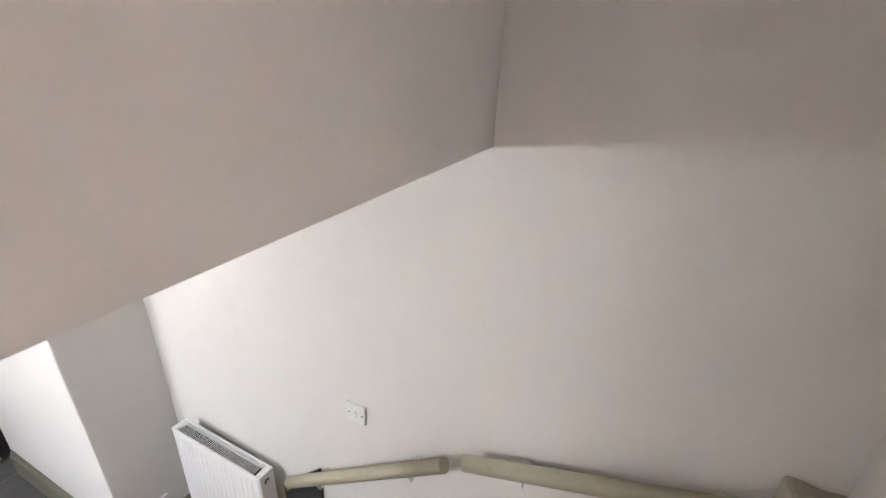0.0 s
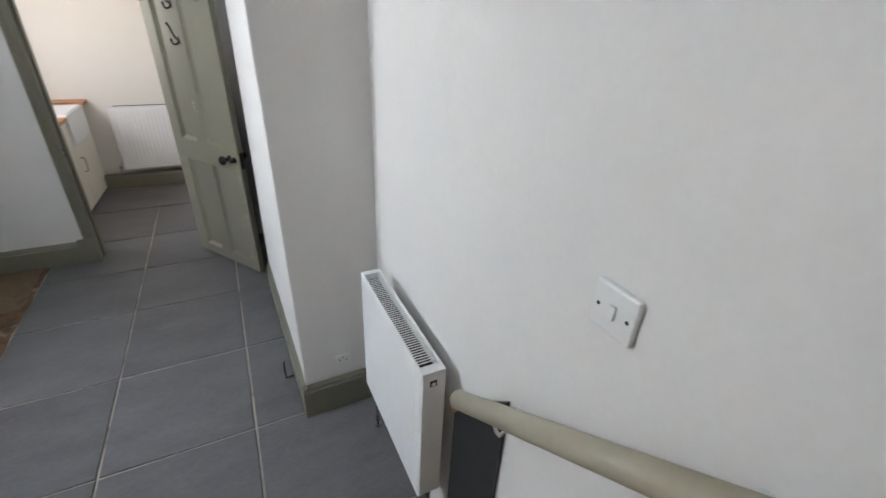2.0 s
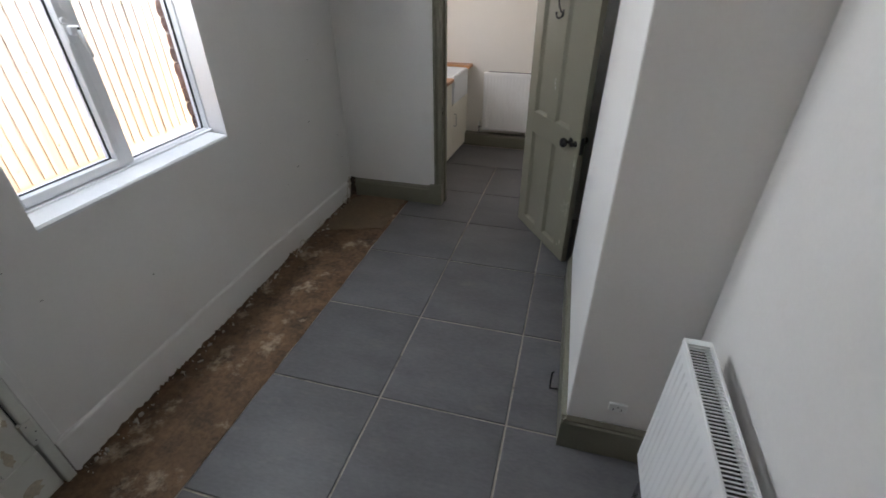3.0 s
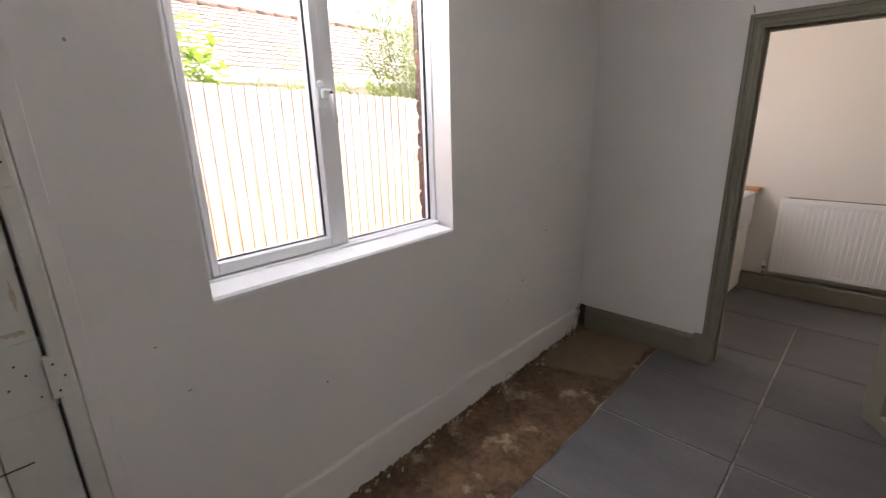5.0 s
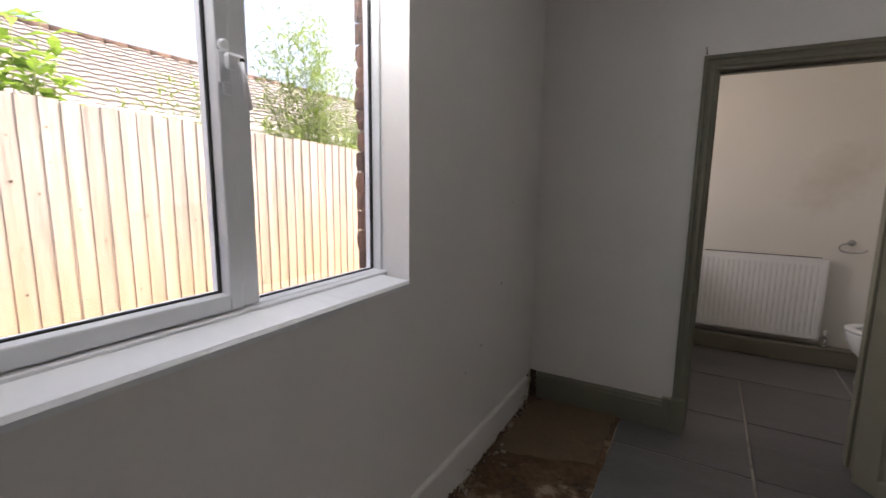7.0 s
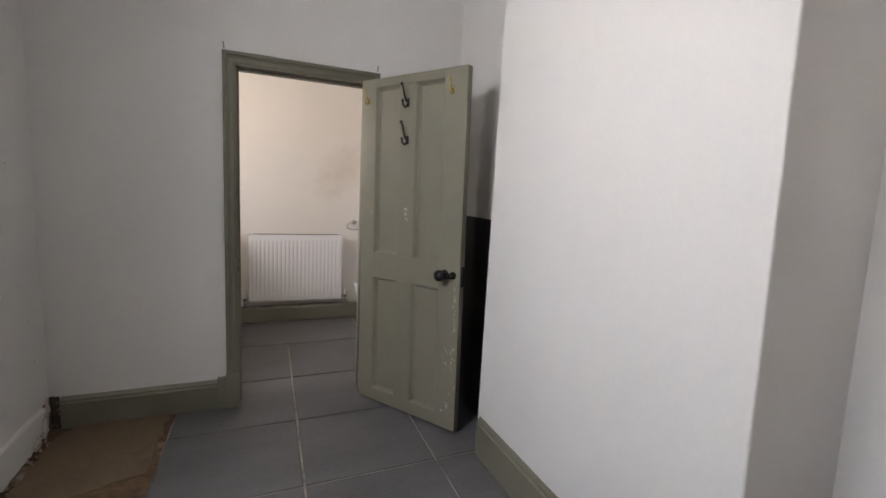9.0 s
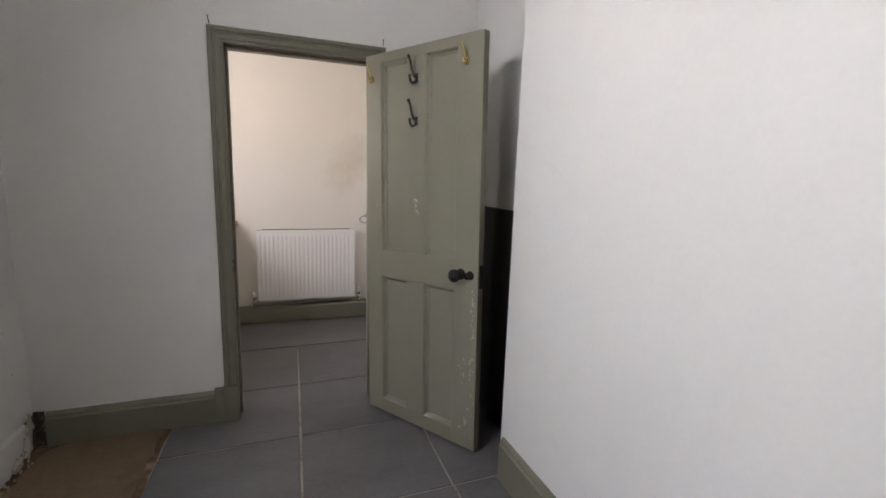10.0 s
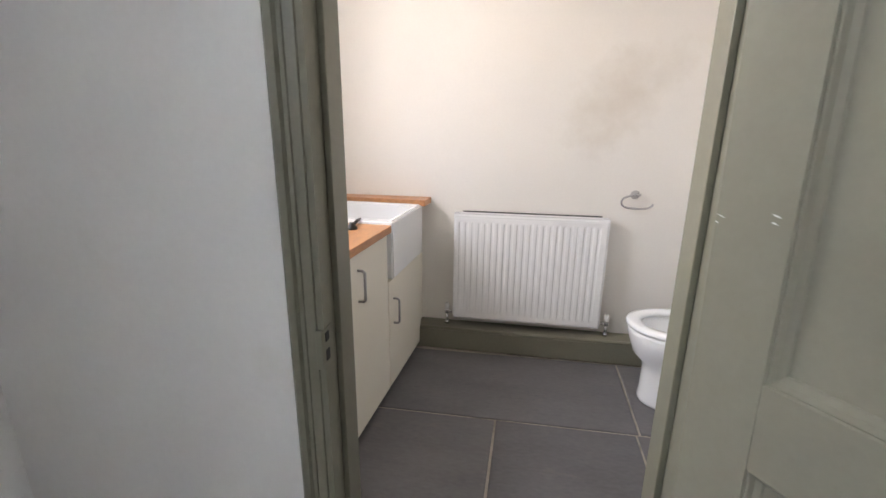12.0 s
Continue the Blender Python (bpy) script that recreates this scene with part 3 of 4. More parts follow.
fl = part("paint_flake", flakes(((0.715, 0.5, 0.009, 0.13, 34), (0.67, 0.42, 0.014, 0.04, 12), (0.69, 0.12, 0.02, 0.05, 14), (0.72, 0.73, 0.006, 0.05, 8)), -LEAF_T - 0.0006, 3), CHIP, leaf, "pale flaked paint")
part("paint_flake", flakes(((0.52, 0.13, 0.03, 0.025, 14),), -LEAF_T + 0.0209, 4), CHIP, leaf, "pale flaked paint")
SPECK = material("white_paint_speck", (0.78, 0.77, 0.74), 0.5, vary=0.05, bump=0)
bm = bmesh.new()
rnd4 = random.Random(44)
for x, z, cnt in ((0.015, 1.17, 2), (0.085, 1.18, 2), (0.23, 1.19, 3), (0.36, 1.21, 7), (0.365, 1.16, 6), (0.355, 1.185, 4), (0.45, 1.15, 3), (0.43, 1.24, 2), (0.53, 1.10, 3), (0.57, 1.11, 2), (0.53, 1.33, 2)):
    for _ in range(cnt):
        cx, cz = rnd4.gauss(x, 0.006), rnd4.gauss(z, 0.004)
        y = -LEAF_T - 0.0006 if not (XS[1] < cx < XS[2] or XS[3] < cx < XS[4]) else -LEAF_T + 0.0208
        rx, rz = rnd4.uniform(0.003, 0.010), rnd4.uniform(0.0007, 0.0018)
        bm.faces.new([bm.verts.new((cx + rx * math.cos(a) * rnd4.uniform(0.6, 1.2), y, cz + rz * math.sin(a) * rnd4.uniform(0.5, 1.3) - 0.25 * rx * math.cos(a))) for a in [j * math.pi / 5 for j in range(10)]])
part("paint_splash", bm, SPECK, leaf, "white paint splash")
# knob, rose, lock, hooks
bm = bmesh.new()
lathe(bm, [(0.026, 0), (0.027, 0.004), (0.012, 0.010), (0.010, 0.032), (0.024, 0.040), (0.031, 0.052), (0.030, 0.064), (0.020, 0.074), (0.006, 0.077)], (0, -1, 0), (0.645, -LEAF_T, 0.875))
part("door_knob", bm, KNOBM, leaf, "black turned door knob")
bm = bmesh.new()
lathe(bm, [(0.021, 0), (0.021, 0.003), (0.010, 0.006), (0.009, 0.016), (0.015, 0.021), (0.017, 0.028), (0.012, 0.036), (0.003, 0.038)], (0, -1, 0), (0.698, -LEAF_T, 0.875))
part("thumb_turn", bm, KNOBM, leaf, "small black thumb turn")
part("lock_case", boxes((LEAF_W - 0.004, -0.034, 0.815, LEAF_W + 0.004, -0.006, 0.925), bevel=0.002), IRON, leaf, "black lock edge")
bm = bmesh.new()
lathe(bm, [(0.026, 0), (0.012, 0.010), (0.010, 0.032), (0.031, 0.052), (0.020, 0.074)], (0, 1, 0), (0.645, 0, 0.875))
part("door_knob", bm, KNOBM, leaf, "black turned door knob")


def coat_hook(name, x, z, mat, s, label):
    """A two-pronged hook on a back plate."""
    y = -LEAF_T
    bm = boxes((x - 0.009 * s, y - 0.004, z - 0.022 * s, x + 0.009 * s, y, z + 0.022 * s), bevel=0.0015)
    tube(bm, [(x, y - 0.003, z), (x - 0.004, y - 0.018 * s, z + 0.01 * s), (x - 0.006, y - 0.03 * s, z + 0.04 * s), (x - 0.008, y - 0.038 * s, z + 0.075 * s), (x - 0.008, y - 0.05 * s, z + 0.092 * s)], 0.0058 * s)
    tube(bm, [(x, y - 0.003, z), (x, y - 0.012 * s, z - 0.02 * s), (x, y - 0.03 * s, z - 0.028 * s), (x, y - 0.046 * s, z - 0.018 * s), (x, y - 0.05 * s, z)], 0.0058 * s)
    hook = part(name, bm, mat, leaf, label)
    bm = bmesh.new()
    for p, r in (((x - 0.008, y - 0.05 * s, z + 0.092 * s), 0.0085 * s), ((x, y - 0.05 * s, z + 0.002), 0.008 * s)):
        bmesh.ops.create_uvsphere(bm, u_segments=10, v_segments=6, radius=r, matrix=Matrix.Translation(p))
    part("hook_tip", bm, mat, hook)
    return hook


coat_hook("coat_hook", 0.358, 1.80, IRON, 1.0, "black iron double coat hook")
coat_hook("coat_hook", 0.358, 1.598, IRON, 1.0, "black iron double coat hook")
coat_hook("small_hook", 0.058, 1.83, BRASS, 0.7, "small brass hook")
coat_hook("small_hook", 0.66, 1.835, BRASS, 0.7, "small brass hook")
for z in (0.25, 1.6):
    bm = bmesh.new()
    cyl(bm, (-0.004, 0.006, z), (-0.004, 0.006, z + 0.09), 0.006, 10)
    part("hinge", bm, IRON, leaf)

# black boards
b1 = thing("black_board_panel", "black painted board on the alcove wall", "board", (0.68, 3.42, 0.0))
part("board", boxes((-0.004, 0.006, 0.0, 0.008, 0.85, 1.184), bevel=0.002), BLACK, b1)
part("edge_strip", boxes((-0.006, 0.0, 0.0, 0.010, 0.006, 1.19), (-0.006, 0.006, 1.184, 0.010, 0.85, 1.19)), BLACK, b1)
b2 = thing("black_board_panel", "narrow black board on the wall beneath the handrail", "board", (skewx(1.1) - 0.016, 1.0, 0.0))
bm = bmesh.new()
vs = box(bm, 0.0, -0.012, 0.0, 0.012, 0.225, 1.03)
for v in vs:
    if v.co.z > 0.5 and v.co.y > 0.1:
        v.co.z = 0.80
part("board", bm, BLACK, b2)

# ---- window ----
win = thing("window_1", "white plastic casement window with two panes", "window", kind="structure")
FX0, FX1 = -1.762, -1.692
FZ0 = 1.046
part("window_frame", boxes((FX0, WY0, FZ0, FX1, 1.790, WZ1), (FX0, 2.862, FZ0, FX1, 2.902, WZ1), (FX0, 1.790, FZ0, FX1, 2.862, 1.066), (FX0, 1.790, WZ1 - 0.05, FX1, 2.862, WZ1), (FX0, 2.284, 1.066, FX1, 2.340, WZ1 - 0.05), bevel=0.004), UPVC, win)
part("frame_step", boxes((FX1 - 0.002, WY0, FZ0 - 0.002, FX1 + 0.026, 2.884, 1.0625), bevel=0.004), UPVC, win)
sash = part("sash", boxes((FX0 + 0.01, 1.792, 1.068, FX1 + 0.014, 1.812, WZ1 - 0.052), (FX0 + 0.01, 2.247, 1.068, FX1 + 0.014, 2.282, WZ1 - 0.052), (FX0 + 0.01, 1.812, 1.068, FX1 + 0.014, 2.247, 1.108), (FX0 + 0.01, 1.812, WZ1 - 0.085, FX1 + 0.014, 2.247, WZ1 - 0.052), bevel=0.004), UPVC, win)
part("gasket", boxes((-1.722, 1.812, 1.108, -1.712, 1.8165, WZ1 - 0.085), (-1.722, 2.2415, 1.108, -1.712, 2.247, WZ1 - 0.085), (-1.722, 1.8165, 1.108, -1.712, 2.2415, 1.1125)), GASKET, sash)
part("gasket", boxes((-1.735, 2.340, 1.066, -1.725, 2.3435, WZ1 - 0.05), (-1.735, 2.854, 1.066, -1.725, 2.862, WZ1 - 0.05), (-1.735, 2.3435, 1.066, -1.725, 2.854, 1.070)), GASKET, win)
for nm, y0, y1, z0, x, par in (("pane", 1.8165, 2.2415, 1.1125, -1.720, sash), ("pane", 2.3435, 2.854, 1.070, -1.733, win)):
    g = part(nm, boxes((x, y0, z0, x + 0.004, y1, WZ1 - 0.05)), GLASS, par)
    g.visible_shadow = False
bm = boxes((FX1 + 0.014, 2.246, 1.60, FX1 + 0.024, 2.276, 1.672), bevel=0.005)
lathe(bm, [(0.013, 0), (0.013, 0.008), (0.010, 0.011)], (1, 0, 0), (FX1 + 0.014, 2.263, 1.684), 16)
box(bm, FX1 + 0.014, 2.256, 1.575, FX1 + 0.022, 2.276, 1.602, bevel=0.004)
box(bm, FX1 + 0.024, 2.254, 1.630, FX1 + 0.046, 2.298, 1.666, bevel=0.008)
handle = part("window_handle", bm, UPVC, sash, "white lever window handle")
bm = bmesh.new()
cyl(bm, (FX1 + 0.042, 2.285, 1.648), (FX1 + 0.05, 2.302, 1.545), 0.010, 12, r2=0.006)
part("lever", bm, UPVC, handle)
bm = bmesh.new()
cyl(bm, (FX1 + 0.0455, 2.288, 1.652), (FX1 + 0.0485, 2.288, 1.652), 0.006, 12)
part("lock", bm, IRON, handle, "dark handle lock")
bm = bmesh.new()
n = 60
rows = []
for k in range(n + 1):
    y = WY0 + (WY1 - WY0) * k / n
    e = 0.0015 * noise.noise(Vector((y * 30, 3, 1)))
    rows.append([bm.verts.new(p) for p in ((FX1, y, 1.02), (FX1, y, 1.0555), (XW - 0.004, y, 1.0455 + e), (XW + 0.003 + e, y, 1.036), (XW + 0.003 + e, y, 1.024 - abs(e) * 2))])
for a, b in zip(rows, rows[1:]):
    for j in range(5):
        bm.faces.new((a[j], a[(j + 1) % 5], b[(j + 1) % 5], b[j]))
part("window_sill", bm, UPVC, win, "white painted sill, chipped at its edge")

# brick jamb outside the window
jamb = thing("brick_jamb", "weathered red brick jamb outside the window", "brickwork", kind="structure")
part("mortar", boxes((-1.803, 2.889, 0.4, -1.766, 2.96, 2.6)), MORTAR, jamb)
bmesh_bricks = []
for v in range(6):
    bm = bmesh.new()
    box(bm, -0.0, 0, 0, 0.104, 0.215 if v % 2 else 0.1, 0.065)
    bmesh.ops.subdivide_edges(bm, edges=list(bm.edges), cuts=3, use_grid_fill=True)
    for vert in bm.verts:
        vert.co += 0.011 * noise.noise_vector(vert.co * 28 + Vector((v * 5.3, 0, 0)))
        if min(vert.co.z, 0.065 - vert.co.z) < 0.01 and vert.co.y < 0.02:
            vert.co.y += 0.006
    bmesh_bricks.append(mesh_of("brick", bm, BRICK))
for k in range(26):
    ob = new("brick", bmesh_bricks[(k * 5 + k // 3) % 6])
    ob.parent = jamb
    ob.location = (-1.806 + random.uniform(-0.004, 0.004) - 0.0, 2.872 + random.uniform(-0.007, 0.005), 0.62 + 0.073 * k + random.uniform(-0.003, 0.003))
    ob.scale = (0.38, 1, 1)

# ---- back door in the window wall ----
bd = thing("back_door", "old white ledged door, paint cracked and yellowed", "door", (XW, 0, 0), kind="structure")
part("door_lining", boxes((-0.09, 1.345, 0.0, 0.016, 1.387, 2.06), (-0.09, 0.45, 2.0, 0.016, 1.345, 2.06), (-0.09, 0.45, 0.0, 0.016, 0.50, 2.0), bevel=0.007), OLD, bd)
part("plaster_band", boxes((-0.004, 1.389, 0.212, 0.006, 1.428, 2.10), bevel=0.003), PAINT, bd, "rounded plaster band beside the lining")
part("stile", boxes((-0.04, 1.215, 0.01, -0.002, 1.338, 1.99), bevel=0.003), OLD, bd)
part("stile", boxes((-0.04, 0.505, 0.01, -0.002, 0.62, 1.99), bevel=0.003), OLD, bd)
for z0, z1 in ((0.01, 0.24), (0.893, 1.072), (1.86, 1.99)):
    part("rail", boxes((-0.04, 0.622, z0, 0.004, 1.3375, z1), bevel=0.003), OLD, bd)
for y0, y1 in ((0.622, 0.90), (0.91, 1.213)):
    for z0, z1 in ((0.242, 0.891), (1.074, 1.858)):
        part("panel", boxes((-0.03, y0, z0, -0.010, y1, z1), bevel=0.004), OLD, bd)
for z, tall in ((0.28, 0.12), (0.912, 0.112), (1.43, 0.10)):
    hg = part("hinge", boxes((-0.003, 1.333, z, 0.0195, 1.378, z + tall), bevel=0.003), OLD, bd, "painted-over hinge")
    bm = bmesh.new()
    for dy, dz in ((1.35, 0.02), (1.366, 0.055), (1.35, tall - 0.02)):
        cyl(bm, (0.019, dy, z + dz), (0.0205, dy, z + dz), 0.003, 8)
    part("screw", bm, IRON, hg)
part("crack", boxes((-0.0015, 1.3385, 0.40, 0.0006, 1.3425, 0.89), (-0.0015, 1.3385, 1.076, 0.0006, 1.3425, 1.25)), GASKET, bd)
bm = bmesh.new()
for y, z in ((1.30, 0.99), (1.265, 0.965), (1.315, 0.925), (1.285, 1.02)):
    cyl(bm, (0.003, y, z), (0.0046, y, z), 0.0028, 8)
box(bm, 0.0036, 1.20, 0.762, 0.0046, 1.268, 0.766)
part("nail_head", bm, IRON, bd, "dark nail heads and a scratch")

PEEL = material("peeled_paint", (0.5, 0.44, 0.34), 0.8, vary=0.25, scale=20, grain=80, bump=0.4)
rnd6 = random.Random(6)
for y, z, ry, rz in ((1.26, 0.30, 0.018, 0.055), (1.315, 0.44, 0.012, 0.022), (1.25, 0.10, 0.05, 0.035), (1.30, 1.095, 0.03, 0.008), (1.24, 1.09, 0.05, 0.006), (1.32, 1.18, 0.005, 0.05), (1.23, 0.40, 0.03, 0.012)):
    bm = bmesh.new()
    vs = [bm.verts.new((-0.0008 if 0.25 < z else 0.0046, y + ry * math.cos(a) * rnd6.uniform(0.5, 1.1), z + rz * math.sin(a) * rnd6.uniform(0.5, 1.1))) for a in [j * math.pi / 9 for j in range(18)]]
    bm.faces.new(vs)
    part("peeled_patch", bm, PEEL, bd, "peeled brown patch of paint")

# ---- stair wall fittings ----
sw = thing("light_switch", "white single rocker light switch plate", "switch", (skewx(0.765) - 0.001, 0.765, 1.462))
part("plate", boxes((-0.012, -0.043, -0.043, 0.002, 0.043, 0.043), bevel=0.004), PLASTIC, sw)
part("rocker", boxes((-0.0165, -0.006, -0.013, -0.011, 0.006, 0.013), bevel=0.001), PLASTIC, sw)
for y in (-0.030, 0.030):
    bm = bmesh.new()
    cyl(bm, (-0.0115, y, 0), (-0.0128, y, 0), 0.0036, 10)
    part("screw", bm, IRON, sw, "dark plate screw")

so = thing("wall_socket", "white plug socket low on the chimney breast", "socket", (0.69, 2.088, 0.308))
part("plate", boxes((-0.036, -0.010, -0.022, 0.036, 0.002, 0.022), bevel=0.003), PLASTIC, so)
part("slot", boxes((-0.019, -0.0108, -0.012, -0.015, -0.0095, -0.002), (0.014, -0.0108, -0.012, 0.018, -0.0095, -0.002), (-0.002, -0.0108, 0.003, 0.002, -0.0095, 0.010)), GASKET, so)


def handrail(a, b, r, brackets, label):
    ob = thing("handrail", label, "handrail", a)
    a, b = Vector(a), Vector(b)
    bm = bmesh.new()
    d = (b - a).normalized()
    cyl(bm, (0, 0, 0), b - a, r, 24)
    bmesh.ops.bevel(bm, geom=[e for e in bm.edges if len(e.link_faces) == 2 and abs(e.calc_face_angle(0)) > 1.0], offset=0.003, segments=2, affect="EDGES")
    part("rail", bm, RAILP, ob)
    for f in brackets:
        p = (b - a) * f
        wx = skewx((a + p).y) - a.x
        bm = bmesh.new()
        tube(bm, [p + Vector((0, 0, -r * 0.95)), p + Vector((0.010, 0, -r - 0.035)), p + Vector((0.022, 0, -r - 0.058)), p + Vector((0.032, 0, -r - 0.054)), Vector((wx - 0.004, p.y, p.z - r - 0.006))], 0.0048, 8)
        br = part("bracket", bm, PLASTIC, ob, "white wire rail bracket")
        bm = bmesh.new()
        lathe(bm, [(0.016, 0), (0.016, 0.003), (0.009, 0.008)], (-1, 0, 0), (wx, p.y, p.z - r - 0.006), 14)
        part("rose", bm, PLASTIC, br)
    return ob


h1 = handrail((0.777, 1.11, 0.947), (0.755, 0.355, 1.502), 0.026, (0.22, 0.82), "cream painted round wooden handrail, worn along its top")
handrail((0.753, 0.285, 1.553), (0.745, -0.54, 1.84), 0.026, (0.22, 0.8), "cream painted round wooden handrail, upper length")
part("wood_tip", boxes((-0.014, 0.0, -0.045, 0.012, 0.014, -0.02), bevel=0.003), OAK, h1, "bare orange wood under the rail end")

# plaster boxing in the stair corner
bm = bmesh.new()
vs = box(bm, 0.66, -0.575, 1.10, 0.81, -0.46, 1.89, bevel=0.012)
bmesh.ops.subdivide_edges(bm, edges=list(bm.edges), cuts=4, use_grid_fill=True)
for v in bm.verts:
    v.co += 0.009 * noise.noise_vector(v.co * 22)
structure("plaster_boxing", bm, PLASTER, "rough unpainted plaster boxing in the stair corner")


# ---- radiators ----
def radiator(name, w, h, depth, pitch, label, m):
    """Ribbed panel radiator: local x along the wall, front at y = 0, back towards +y, foot at z = 0."""
    ob = thing(name, label, "radiator")
    ob.matrix_world = m
    bm = bmesh.new()
    n = int(round((w - 0.05) / pitch))
    x = 0.025
    prof = [(0.0, 0.004), (0.010, 0.0)]
    p2 = (w - 0.05) / n
    for k in range(n):
        x0 = 0.025 + k * p2
        prof += [(x0, 0.0), (x0 + p2 * 0.18, 0.003), (x0 + p2 * 0.42, 0.003), (x0 + p2 * 0.60, 0.0)]
    prof += [(w - 0.025, 0.0), (w - 0.010, 0.0), (w, 0.004)]
    zs = [(0.0, 1.0, 0.006), (0.012, 0.0, 0.0), (0.035, 0.0, 0.0), (0.05, 1.0, 0.0), (h - 0.05, 1.0, 0.0), (h - 0.035, 0.0, 0.0), (h - 0.012, 0.0, 0.0), (h, 0.0, 0.005)]
    rows = []
    for z, amt, back in zs:
        rows.append([bm.verts.new((px, (py * (amt if 0.02 < px < w - 0.02 else 1.0)) + back, z)) for px, py in prof])
    for a, b in zip(rows, rows[1:]):
        for j in range(len(prof) - 1):
            f = bm.faces.new((a[j], a[j + 1], b[j + 1], b[j]))
    part("front_panel", bm, RADW, ob)
    part("side_cover", boxes((-0.003, 0.004, 0.02, 0.001, depth, h + 0.004), bevel=0.001), RADW, ob)
    part("side_cover", boxes((w - 0.001, 0.004, 0.02, w + 0.003, depth, h + 0.004), bevel=0.001), RADW, ob)
    part("back_panel", boxes((0.0, depth - 0.012, 0.02, w, depth - 0.004, h - 0.02)), RADW, ob)
    # Solid convector block, coloured dark so the slots above read as shaded depth.
    part("convector", boxes((0.006, 0.0095, 0.03, w - 0.006, depth - 0.0125, h - 0.03)), GAP_SHADE, ob)
    gb2 = bmesh.new()
    box(gb2, -0.003, 0.002, h - 0.012, w + 0.003, 0.010, h + 0.006, bevel=0.002)
    box(gb2, -0.003, depth - 0.010, h - 0.012, w + 0.003, depth, h + 0.006, bevel=0.002)
    box(gb2, -0.003, 0.010, h - 0.004, 0.022, depth - 0.010, h + 0.006)
    box(gb2, w - 0.03, 0.010, h - 0.004, w + 0.003, depth - 0.010, h + 0.006)
    step = 0.0118
    for k in range(int((w - 0.055) / step)):
        x = 0.026 + k * step
        box(gb2, x, 0.010, h - 0.001, x + 0.0030, depth - 0.010, h + 0.002)
    part("top_grille", gb2, RADW, ob)
    return ob


def valve(ob, x, y, z, floor_z, cap):
    v = part("valve", boxes((x - 0.012, y - 0.012, z - 0.012, x + 0.012, y + 0.012, z + 0.012), bevel=0.004), CHROME, ob, "chrome radiator valve")
    bm = bmesh.new()
    lathe(bm, [(0.010, 0), (0.014, 0.004), (0.014, 0.03), (0.010, 0.045)], (0, 0, 1), (x, y, z + 0.012), 14)
    part("valve_cap", bm, PLASTIC if cap else IRON, v)
    bm = bmesh.new()
    cyl(bm, (x, y, z - 0.01), (x, y, floor_z), 0.0085, 12)
    cyl(bm, (x, y, floor_z), (x, y, floor_z + 0.018), 0.013, 12)
    sgn = 0.03 if x < 0.1 else -0.03
    cyl(bm, (x, y, z), (x + sgn, y, z), 0.009, 12)
    part("pipe", bm, CHROME, v)


ang = math.degrees(math.atan(0.036))
r1 = radiator("radiator", 0.62, 0.604, 0.082, 0.0355, "white ribbed panel radiator on the stair wall", Matrix.Translation((0.746, 1.886, 0.300)) @ Matrix.Rotation(radians(-90 - ang * 0.35), 4, "Z"))
part("bleed_valve", boxes((0.621, 0.028, 0.552, 0.6265, 0.052, 0.576), bevel=0.003), GASKET, r1, "black bleed valve socket")
part("bleed_nut", boxes((0.626, 0.034, 0.558, 0.629, 0.046, 0.570), bevel=0.001), RADW, r1)
valve(r1, 0.60, 0.045, -0.03, -0.296, False)
valve(r1, 0.02, 0.045, -0.03, -0.296, True)
for x in (0.1, 0.48):
    part("wall_bracket", boxes((x, 0.078, 0.1, x + 0.03, 0.11, 0.5)), RADW, r1)

# ---- bathroom ----
BR = Matrix.Translation((-0.18, 5.96, 0)) @ Matrix.Rotation(radians(-0.8), 4, "Z")   # local x along the far wall, y = 0 at the radiator's face


CB = Matrix.Translation((-0.18, 5.96, 0)) @ Matrix.Rotation(radians(-4.3), 4, "Z")   # the cabinets stand slightly askew


def bath(bm):
    bmesh.ops.transform(bm, matrix=BR, verts=bm.verts)
    return bm


structure("wall_bathroom", bath(boxes((-1.7, 0.095, 0, 1.6, 0.3, H))), BATHP, "off-white bathroom wall with a brown damp stain")
structure("wall_bathroom_side", bath(boxes((1.17, -1.75, 0, 1.4, 0.095, H))), PAINT, "off-white bathroom wall")
structure("baseboard_bathroom", bath(boxes((-1.45, -0.072, 0, 1.17, 0.095, 0.122), bevel=0.004)), OLIVE, "deep olive skirting ledge under the radiator")
bm = bmesh.new()
cyl(bm, (-0.62, -0.062, 0.13), (1.17, -0.062, 0.13), 0.011, 12)
structure("trim_pipe", bath(bm), OLIVE, "olive painted heating pipe along the ledge")

r2 = radiator("radiator", 0.860, 0.645, 0.075, 0.0372, "white ribbed panel radiator on the bathroom wall", BR @ Matrix.Translation((-0.427, 0.0, 0.175)))
# Dark strip filling the gap to the wall, standing in for its shade.
part("hanging_rail", boxes((0.04, 0.076, 0.62, 0.83, 0.094, 0.655)), GAP_SHADE, r2, "dark strip for the shaded gap behind the radiator")
valve(r2, -0.042, 0.03, 0.03, -0.05, True)
valve(r2, 0.905, 0.03, 0.03, -0.05, True)

